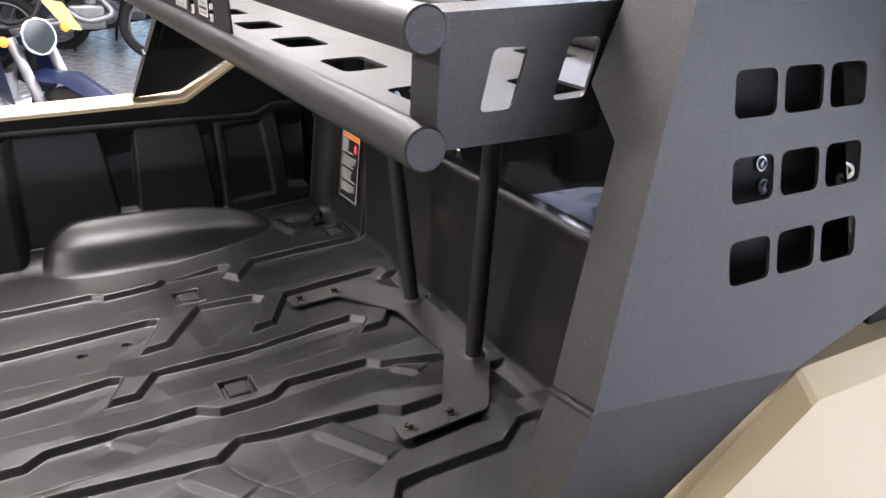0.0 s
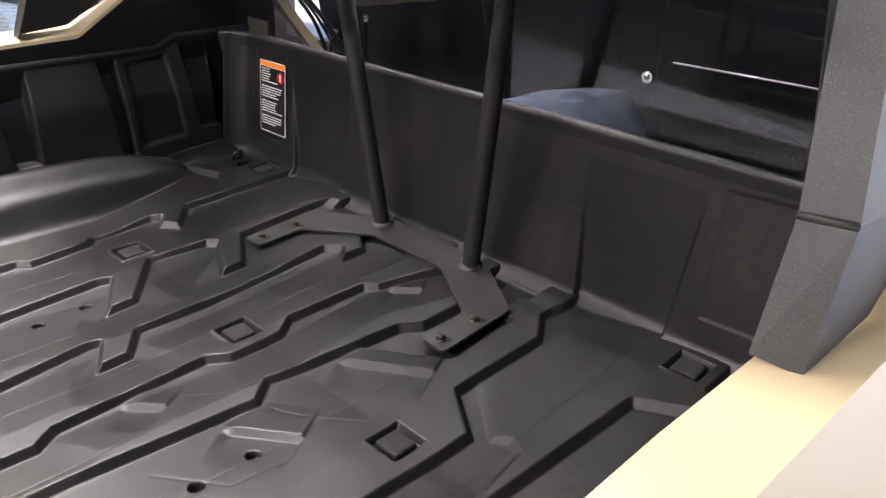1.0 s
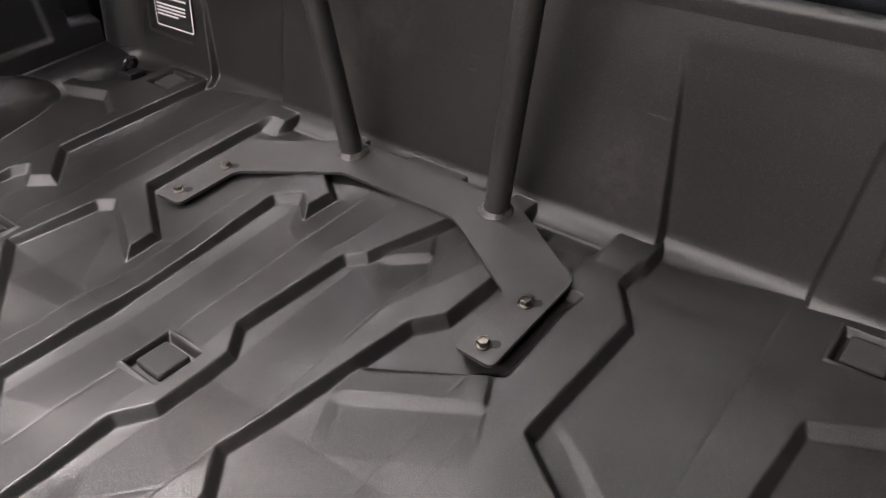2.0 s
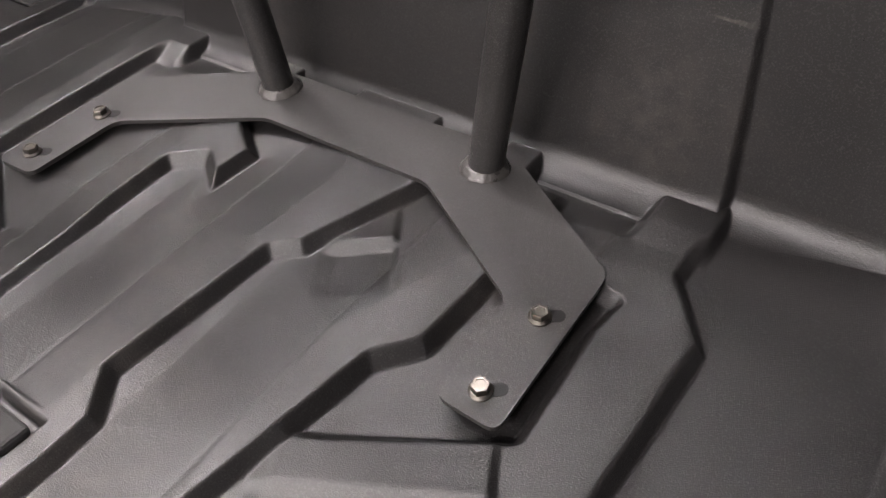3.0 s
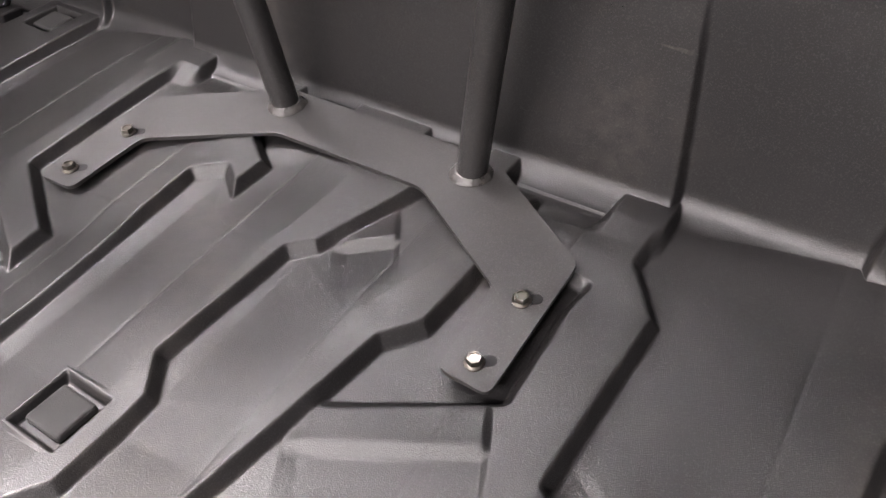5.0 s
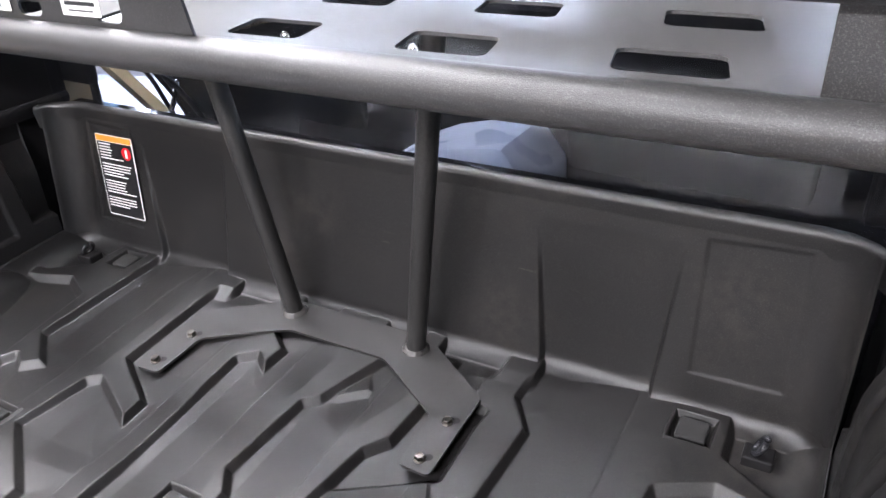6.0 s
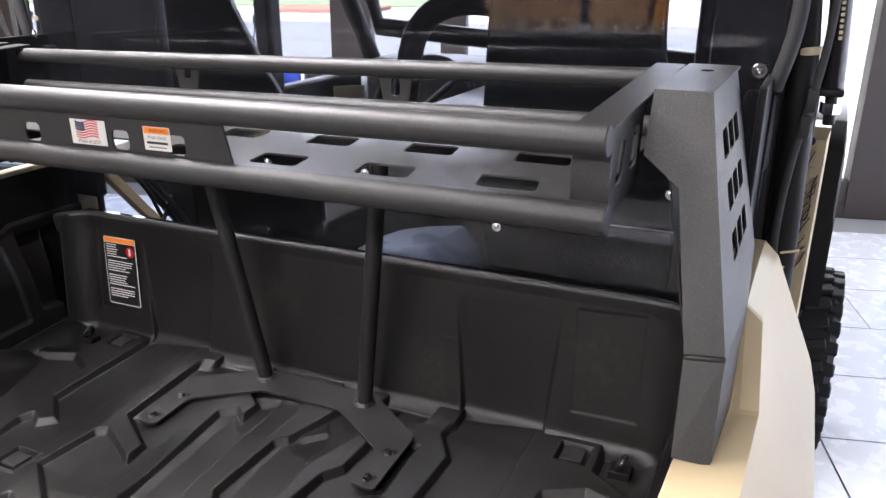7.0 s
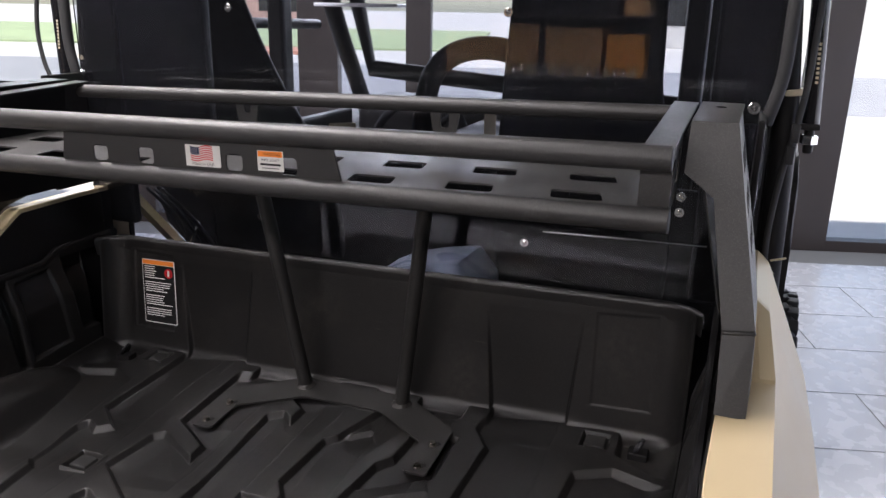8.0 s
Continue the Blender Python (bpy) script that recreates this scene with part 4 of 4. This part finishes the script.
ws = [(-0.66, 1.44, 0.585), (0.66, 1.44, 0.585), (0.62, 1.10, 1.14), (-0.62, 1.10, 1.14)]
smooth(part("windscreen_frame", tube(arc(ws + ws[:1] + ws[1:2], 0.10)[1:-7], 0.034, 16, closed=True), MATTE, utv, "black windscreen surround"), 60)
shield = [(-0.68, 0.10), (-0.775, 0.19), (-0.855, 0.262), (-0.885, 0.36), (-0.89, 0.50), (-0.68, 0.50)]
part("side_shield", loft([[(x, y, z) for x, z in shield] for y in (0.362, 0.374)]), VINYL, utv, "black shield beside the driver seat")
# through the gap beside the driver's seat: pale post and loose cables
smooth(part("body_post", loft([[(-0.83, 0.10, 0.46), (-0.80, 0.10, 0.46), (-0.80, 0.13, 0.46), (-0.83, 0.13, 0.46)], [(-0.71, 0.21, 0.24), (-0.68, 0.21, 0.24), (-0.68, 0.24, 0.24), (-0.71, 0.24, 0.24)]]), TAN, utv), 20)
for k, (dx, r) in enumerate(((0.02, 0.005), (0.045, 0.004), (0.07, 0.006))):
    smooth(part("loose_cable", tube(arc([(-0.76 + dx, 0.16, 0.42), (-0.70 + dx, 0.20, 0.34), (-0.72 + 2 * dx, 0.24, 0.24), (-0.66 + dx, 0.26, 0.15)], 0.05), r, 8), RUBBER, utv), 60)
smooth(part("buckle", tube([(-0.655, 0.22, 0.25), (-0.625, 0.23, 0.32)], 0.006, 8), CHROME, utv), 60)
part("pane_sill", move(box((-0.80, 0.0415, 0.290), (0.66, 0.105, 0.313), 0.004), Matrix(((1, 0, 0, 0), (0, 1, 0, 0), (LEAN, 0, 1, 0), (0, 0, 0, 1)))), GLOSS, utv, "glossy black sill under the rear pane")
CUSHION = [(-0.045, 0.14), (-0.045, 0.250), (-0.035, 0.271), (-0.012, 0.290), (0.030, 0.309), (0.10, 0.327), (0.182, 0.341), (0.193, 0.340), (0.200, 0.333), (0.238, 0.286), (0.242, 0.272), (0.242, 0.14)]
cub = loft([[(0.11 + (x - 0.11) * k, y, z - dz) for x, z in CUSHION] for y, k, dz in ((0.112, 0.96, 0.012), (0.118, 0.99, 0.003), (0.128, 1.0, 0.0), (0.24, 1.0, 0.002), (0.29, 0.99, 0.008), (0.30, 0.96, 0.02))])
# its pale blue colour holds the window light
console = smooth(part("centre_console", cub, DAYLIT_VINYL, None), 35)
tagged(console, "vinyl centre console behind the seats, coloured pale blue as by window light", "console")
smooth(part("dashboard", box((-0.72, 1.35, 0.05), (0.72, 1.65, 0.56), 0.06, 3), MATTE, utv), 60)
wheel = thing("steering_wheel", "black steering wheel of the cab", "steering wheel", (-0.33, 1.12, 0.43))
WM = look((-0.33, 1.10, 0.43), (-0.33, 0.4, 0.83))
smooth(part("wheel_rim", tube([WM @ Vector((0.18 * math.cos(a), 0.18 * math.sin(a), 0)) for a in np.linspace(0, 6.2832, 37)[:-1]], 0.016, 12, closed=True), VINYL, wheel), 60)
for a in (0, 2.3, 4.0):
    part("spoke", tube([WM @ Vector((0, 0, 0)), WM @ Vector((0.17 * math.cos(a), 0.17 * math.sin(a), 0))], 0.012, 10), MATTE, wheel)

smooth(part("strut_hose", tube(arc([(-0.925, 0.10, 0.97), (-0.985, 0.10, 0.93), (-1.005, 0.10, 0.82), (-0.985, 0.10, 0.72), (-0.94, 0.11, 0.66)], 0.08), 0.006, 10), RUBBER, utv, "thin black hose beside the strut"), 60)
card = part("card", box((-0.010, 0.895, 0.505), (0.030, 0.900, 0.600), 0.002), CREAM)
tagged(card, "small pale yellow card standing on the dashboard tray", "card")
part("dash_tray", box((-0.16, 0.80, 0.47), (0.10, 1.36, 0.504), 0.008), MATTE, utv, "black tray of the dashboard")
part("sun_visor", box((-0.76, 1.12, 0.905), (-0.42, 1.20, 0.918), 0.004), WHITEPL, utv, "pale visor under the roof")

# ---------------------------------------------------------------- showroom
def room_part(name, bm, mat, label, kind="structure", cat=""):
    ob = part(name, move(bm, ROOM), mat)
    return tagged(ob, label, cat, "", kind)


room_part("floor", box((-13, -7, GROUND - 0.1), (4.9, 4.55, GROUND - 0.005)), GROUT, "dark grout bed under the floor tiles")
room_part("ceiling", box((-13, -7, 2.5), (4.9, 4.6, 2.6)), CEILPAINT, "dark painted showroom ceiling")
room_part("wall_back", box((-13, -7.2, GROUND), (4.9, -7.0, 2.6)), DARKPAINT, "dark painted back wall")
room_part("wall_left", box((-13.2, -7.2, GROUND), (-13.0, 4.6, 2.6)), WALLPAINT, "plain painted side wall")
room_part("ground", box((-500, -500, GROUND - 0.3), (500, 500, GROUND - 0.2)), CONCRETE, "pale concrete and open ground outside")
room_part("road", box((-200, 15, GROUND - 0.2), (200, 26, GROUND - 0.19)), ASPHALT, "grey asphalt street outside")
room_part("lawn", box((-80, 36, GROUND - 0.2), (-2, 70, GROUND - 0.10)), GRASSM, "green verge across the street")
room_part("verge", box((-13.0, 31.0, GROUND - 0.2), (-8.0, 34.5, GROUND - 0.05)), CLAYM, "red gravel bed beside the street")


def shop_front(name, m, x0, x1, posts):
    """Glazed front: dark bronze posts, sill, head and panes."""
    wall = thing(name, "dark bronze shop front with tall clear panes", "window wall", m @ Vector((x0, 0, GROUND)), kind="structure")
    for z0, z1 in ((GROUND - 0.25, GROUND + 0.08), (2.25, 2.6)):
        part("rail", move(box((x0, -0.06, z0), (x1, 0.06, z1), 0.004), m), BRONZE, wall)
    for a, b in posts:
        part("post", move(box((a, -0.07, GROUND), (b, 0.07, 2.26), 0.005), m), BRONZE, wall)
    edges = [x0, *[v for p in posts for v in p], x1]
    for a, b in zip(edges[::2], edges[1::2]):
        if b - a > 0.05:
            p = part("pane", move(box((a, -0.004, GROUND + 0.08), (b, 0.004, 2.26)), m), CLEAR, wall)
            p.visible_shadow = False
    return wall


front = shop_front("window_1", ROOM @ pose(0, 4.45, 0), -13.0, 4.8, [(-11.7, -11.55), (-10.2, -10.05), (-8.7, -8.55), (-7.2, -7.05), (-5.7, -5.55), (-4.16, -4.02), (-2.75, -2.61), (-1.35, -1.04), (-0.51, -0.32), (0.9, 1.04), (2.48, 2.80), (3.45, 3.62)])
side = shop_front("window_2", ROOM @ pose(4.85, 0, 0, 0, 0, 90), -7.0, 4.4, [(-5.5, -5.36), (-3.9, -3.76), (-2.3, -2.16), (-0.7, -0.56), (0.9, 1.04), (2.5, 2.64)])
part("door_rail", move(box((1.04, -0.05, GROUND + 0.06), (2.485, 0.05, GROUND + 0.27), 0.005), ROOM @ pose(0, 4.45, 0)), BRONZE, front)

# far buildings across the street
for x, y, w, d, h, mat, lab in ((-36, 105, 18, 8, 5.0, BRICKM, "low brown brick building across the street"), (14, 50, 22, 9, 5.2, CONCRETE, "low pale building across the street")):
    b = thing("far_building", lab, "building", ROOM @ Vector((x, y, GROUND - 0.2)))
    part("wall", move(box((x - w / 2, y - d / 2, GROUND - 0.2), (x + w / 2, y + d / 2, h - 1), 0.02), ROOM), mat, b)
    part("roof", move(box((x - w / 2 - 0.4, y - d / 2 - 0.4, h - 1), (x + w / 2 + 0.4, y + d / 2 + 0.4, h - 0.6), 0.02), ROOM), BRONZE, b)
    for k in range(5):
        cx = x - w / 2 + w * (k + 0.5) / 5
        part("window", move(box((cx - 0.9, y - d / 2 - 0.04, 0.2), (cx + 0.9, y - d / 2 + 0.02, 2.2), 0.02), ROOM), GLOSS, b)

# ---------------------------------------------------------------- wheels


def lug(lo, hi):
    bm = box(lo, hi, 0.004, 1)
    me = bpy.data.meshes.new("tread_lug")
    bm.to_mesh(me)
    bm.free()
    me.materials.append(RUBBER)
    return me


CENTRE_LUG = lug((-0.045, -0.018, 0.318), (0.045, 0.018, 0.347))
SHOULDER_LUG = lug((-0.022, -0.022, 0.285), (0.022, 0.022, 0.338))


def vehicle_wheel(x, y):
    w = part("wheel", lathe([(0.0, -0.05), (0.10, -0.05), (0.17, -0.09), (0.185, -0.10), (0.185, 0.10), (0.17, 0.09), (0.10, 0.03), (0.0, 0.03)], 36, pose(x, y, GROUND + 0.345, 0, 90, 0)), GLOSS, utv, "black alloy wheel with knobbly tyre")
    tyre = lathe([(0.18, -0.11), (0.25, -0.125), (0.305, -0.12), (0.325, -0.10), (0.330, 0), (0.325, 0.10), (0.305, 0.12), (0.25, 0.125), (0.18, 0.11), (0.18, -0.11)], 48, pose(x, y, GROUND + 0.345, 0, 90, 0))
    part("tyre", tyre, RUBBER, w)
    for k in range(28):
        for sx in (-1, 1):
            turn = Matrix.Translation((x, y, GROUND + 0.345)) @ pose(0, 0, 0, k * 360 / 28 + (6 if sx > 0 else 0), 0, 0)
            part("tread_lug", CENTRE_LUG, None, w).matrix_basis = turn @ pose(sx * 0.045, 0, 0, 0, 0, sx * 16)
            part("tread_lug", SHOULDER_LUG, None, w).matrix_basis = turn @ pose(sx * 0.105, 0, 0)


for s in (1, -1):
    vehicle_wheel(s * 0.935, 1.72)
    vehicle_wheel(s * 0.86, -0.50)
part("hood", box((-0.62, 1.66, 0.0), (0.62, 2.25, 0.42), 0.08, 3), TAN, utv, "tan front hood")
part("chassis", box((-0.5, -0.85, -0.62), (0.5, 2.2, -0.36), 0.02), MATTE, utv)

# ---------------------------------------------------------------- dirt bikes


def dirt_bike(name, m, plastic, label, tag=True):
    """Off-road motorcycle along x, front wheel at +x, standing on z = 0."""
    bk = thing(name, label, "motorcycle", m.translation, "parked dirt bikes")
    L = lambda p: m @ Vector(p)
    for x, r, wt in ((0.74, 0.34, 0.045), (-0.70, 0.315, 0.055)):
        pts = [L((x + r * math.cos(a), 0, r + 0.02 + r * math.sin(a))) for a in np.linspace(0, 6.2832, 49)[:-1]]
        w = smooth(part("wheel", tube([L((x + (r - 0.06) * math.cos(a), 0, r + 0.02 + (r - 0.06) * math.sin(a))) for a in np.linspace(0, 6.2832, 41)[:-1]], 0.014, 8, closed=True), ALLOY, bk), 60)
        smooth(part("tyre", tube(pts, wt, 12, closed=True), RUBBER, w), 60)
        sp = bmesh.new()
        for k in range(18):
            a = k * 6.2832 / 18
            tube([L((x, 0.03 * (-1) ** k, r + 0.02)), L((x + (r - 0.06) * math.cos(a), 0, r + 0.02 + (r - 0.06) * math.sin(a)))], 0.0025, 5, bm=sp)
        part("spokes", sp, CHROME, w)
        smooth(part("hub", lathe([(0, -0.06), (0.05, -0.06), (0.03, -0.03), (0.03, 0.03), (0.05, 0.06), (0, 0.06)], 20, m @ pose(x, 0, r + 0.02, 90, 0, 0)), ALLOY, w), 40)
    for s in (-1, 1):
        smooth(part("fork_leg", tube([L((0.74, s * 0.09, 0.36)), L((0.50, s * 0.09, 0.98))], 0.027, 14), ALLOY, bk), 40)
        smooth(part("shroud", loft([[L((0.40, s * 0.10, 0.62)), L((0.50, s * 0.16, 0.74)), L((0.46, s * 0.15, 0.90)), L((0.36, s * 0.09, 0.93))], [L((0.0, s * 0.09, 0.70)), L((0.02, s * 0.11, 0.78)), L((0.02, s * 0.10, 0.86)), L((0.0, s * 0.08, 0.88))]]), plastic, bk, "coloured side shroud"), 40)
        smooth(part("side_cover", loft([[L((-0.05, s * 0.08, 0.62)), L((-0.05, s * 0.11, 0.70)), L((-0.05, s * 0.09, 0.84))], [L((-0.50, s * 0.08, 0.72)), L((-0.50, s * 0.10, 0.78)), L((-0.50, s * 0.08, 0.86))]]), GLOSS, bk), 40)
    bar = arc([L((0.46, -0.40, 1.16)), L((0.46, -0.16, 1.14)), L((0.48, -0.08, 1.04)), L((0.48, 0.08, 1.04)), L((0.46, 0.16, 1.14)), L((0.46, 0.40, 1.16))], 0.05)
    hb = smooth(part("handlebar", tube(bar, 0.012, 12), MATTE, bk), 60)
    for s in (-1, 1):
        smooth(part("grip", tube([L((0.46, s * 0.29, 1.15)), L((0.46, s * 0.41, 1.162))], 0.018, 12), RUBBER, hb), 60)
        smooth(part("lever", tube([L((0.49, s * 0.24, 1.15)), L((0.53, s * 0.33, 1.145)), L((0.53, s * 0.42, 1.15))], 0.006, 8), ALLOY, hb), 60)
    st = loft([[L((x, -w, z - 0.05)), L((x, -w * 0.8, z)), L((x, w * 0.8, z)), L((x, w, z - 0.05))] for x, w, z in ((0.28, 0.06, 0.97), (0.0, 0.08, 0.95), (-0.35, 0.09, 0.96), (-0.62, 0.07, 0.95))])
    smooth(part("seat", st, VINYL, bk), 50)
    for nm, secs in (("front_fender", ((1.05, 0.05, 0.74), (0.80, 0.075, 0.82), (0.52, 0.07, 0.80))), ("rear_fender", ((-0.55, 0.10, 0.90), (-0.80, 0.10, 0.92), (-1.05, 0.06, 0.97)))):
        smooth(part(nm, loft([[L((x, -w, z - 0.03)), L((x, -w * 0.6, z)), L((x, w * 0.6, z)), L((x, w, z - 0.03)), L((x, 0, z - 0.012))] for x, w, z in secs]), plastic, bk, "coloured plastic fender"), 50)
    hm = m @ pose(0.60, 0, 0.98, 0, 80, 0)
    lamp = smooth(part("headlight", lathe([(0, -0.06), (0.05, -0.05), (0.085, 0.0), (0.080, 0.008), (0.0, 0.012)], 28, hm), GLOSS, bk), 50)
    smooth(part("headlight_ring", tube([hm @ Vector((0.086 * math.cos(a), 0.086 * math.sin(a), 0.004)) for a in np.linspace(0, 6.2832, 29)[:-1]], 0.007, 8, closed=True), CHROME, lamp, "bright headlight ring"), 60)
    for s in (-1, 1):
        smooth(part("indicator", lathe([(0, -0.03), (0.022, -0.02), (0.026, 0.0), (0, 0.008)], 16, m @ pose(0.58, s * 0.17, 0.99, 0, 80, 0)), ORANGE, bk, "amber indicator lamp"), 50)
        smooth(part("mirror_stalk", tube(arc([L((0.46, s * 0.22, 1.15)), L((0.44, s * 0.26, 1.26)), L((0.42, s * 0.33, 1.32))], 0.05), 0.006, 8), MATTE, bk), 60)
        smooth(part("mirror", lathe([(0, -0.012), (0.045, -0.012), (0.058, 0), (0.052, 0.006), (0, 0.006)], 24, m @ pose(0.42, s * 0.37, 1.34, 0, -85, 0)), GLOSS, bk), 50)
    smooth(part("engine", move(box((-0.12, -0.13, 0.34), (0.24, 0.13, 0.60), 0.04, 3), m), ALLOY, bk), 40)
    smooth(part("cylinder", tube([L((0.10, 0, 0.56)), L((0.18, 0, 0.78))], 0.085, 20), ALLOY, bk), 40)
    fr = tube(arc([L((0.50, 0, 0.92)), L((0.36, 0, 0.36)), L((0.0, 0, 0.30)), L((-0.12, 0, 0.62)), L((0.45, 0, 0.90))], 0.08), 0.022, 12)
    smooth(part("frame", fr, MATTE, bk), 60)
    sw = tube([L((-0.12, 0.08, 0.42)), L((-0.70, 0.08, 0.335))], 0.026, 12)
    tube([L((-0.12, -0.08, 0.42)), L((-0.70, -0.08, 0.335))], 0.026, 12, bm=sw)
    smooth(part("swingarm", sw, ALLOY, bk), 60)
    smooth(part("exhaust", tube(arc([L((0.20, -0.08, 0.66)), L((0.34, -0.12, 0.50)), L((0.05, -0.14, 0.42)), L((-0.20, -0.15, 0.62)), L((-0.72, -0.16, 0.80))], 0.12), 0.034, 14), ALLOY, bk), 60)
    smooth(part("kickstand", tube([L((-0.05, 0.12, 0.36)), L((-0.10, 0.30, 0.0))], 0.012, 10), MATTE, bk), 60)
    if tag:
        part("hang_tag", loft([[L((0.54, 0.10, 1.13)), L((0.542, 0.21, 1.10))], [L((0.58, 0.17, 0.98)), L((0.582, 0.26, 0.95))]], caps=False), YELLOWPL, bk, "yellow hanging price tag")
    return bk


for x, y, a, k, col, lab in ((-3.85, 0.36, 14, 1.0, NAVY, "navy blue dirt bike with a yellow hanging tag"), (-7.50, 2.30, 68, 1.0, GLOSS, "black dirt bike parked at the far end of the showroom"), (-7.95, 2.95, 66, 1.0, REDPL, "red and black dirt bike parked at the far end"), (-4.02, -0.41, 14, 1.0, GLOSS, "black dirt bike parked in a row"),
                             (-2.55, 6.95, 195, 1.0, BLUEPL, "blue and white dirt bike parked outside the window"), (-6.2, 8.0, 200, 1.0, YELLOWPL, "yellow dirt bike parked outside the window"), (-10.5, 2.9, 75, 1.0, NAVY, "navy blue dirt bike standing by the far window")):
    dirt_bike("dirt_bike", ROOM @ pose(x, y, GROUND if y < 4 else GROUND - 0.2, 0, 0, a) @ pose(0, 0, 0, 7, 0, 0) @ Matrix.Scale(k, 4), col, lab, y < 1)

# ---------------------------------------------------------------- shelving behind the aisle
shelf = thing("display_shelf", "tall dark steel display shelf with dark cartons", "shelf", (-0.9, -4.9, GROUND))
for x in (-1.7, -0.8, 0.1):
    for y in (-5.1, -4.65):
        part("upright", box((x - 0.025, y - 0.025, GROUND), (x + 0.025, y + 0.025, 1.75), 0.004), MATTE, shelf)
for z in (-0.70, -0.10, 0.40, 0.88, 1.36, 1.72):
    part("shelf_board", box((-1.72, -5.12, z - 0.02), (0.12, -4.62, z), 0.004), BRONZE, shelf)
rs = random.Random(7)


def carton(x, w, z, h, d, mat, lab):
    c = part("carton", box((x, -4.66 - d, z), (x + w, -4.66, z + h), 0.004), mat)
    tagged(c, lab, "carton", "cartons on the shelf")


carton(-0.29, 0.29, 0.40, 0.34, 0.30, ORANGECARD, "orange product carton on the shelf")
for x, w, h in ((-1.62, 0.36, 0.36), (-1.24, 0.42, 0.40), (-0.80, 0.47, 0.38)):
    carton(x, w, 0.40, h, 0.34, CARDB, "brown cardboard carton on the shelf")
for k in range(22):
    jar = part("spray_can", lathe([(0, 0), (0.024, 0), (0.024, 0.07), (0.012, 0.085), (0.012, 0.10), (0, 0.10)], 14, pose(-1.50 + 0.068 * k, -4.64, 0.40)), CHROME if k % 3 else CREAM)
    tagged(smooth(jar, 40), "small shiny can on the shelf edge", "can", "cans on the shelf")
for z in (-0.70, -0.10, 0.88, 1.36):
    x = -1.64
    while x < 0.0:
        w, h, d = rs.uniform(0.14, 0.34), rs.uniform(0.16, 0.33), rs.uniform(0.2, 0.35)
        if x + w > 0.06:
            break
        brown = z > 0.5 and rs.random() < 0.35
        carton(x, w, z, h, d, CARDB if brown else MATTE, "brown cardboard carton on the shelf" if brown else "black product carton on the shelf")
        x += w + rs.uniform(0.01, 0.06)

# ---------------------------------------------------------------- floor tiles, running bond
pitch_x, pitch_y = 1.06, 0.532
tile_me = bpy.data.meshes.new("tile")
tb = box((-pitch_x / 2 + 0.003, -pitch_y / 2 + 0.003, -0.008), (pitch_x / 2 - 0.003, pitch_y / 2 - 0.003, 0), 0.0015, 1)
tb.to_mesh(tile_me)
tb.free()
tile_me.materials.append(TILE)
floor_ob = bpy.data.objects["floor"]
for j in range(-16, 6):
    for i in range(-13, 3):
        cx, cy = 2.05 + (i + 0.5 + 0.5 * (j % 2)) * pitch_x, 1.38 + (j + 0.5) * pitch_y
        if -10.4 < cx < 4.4 and -3.9 < cy < 4.3:
            t = part("tile", tile_me, None, floor_ob)
            t.matrix_basis = ROOM @ pose(cx, cy, GROUND)
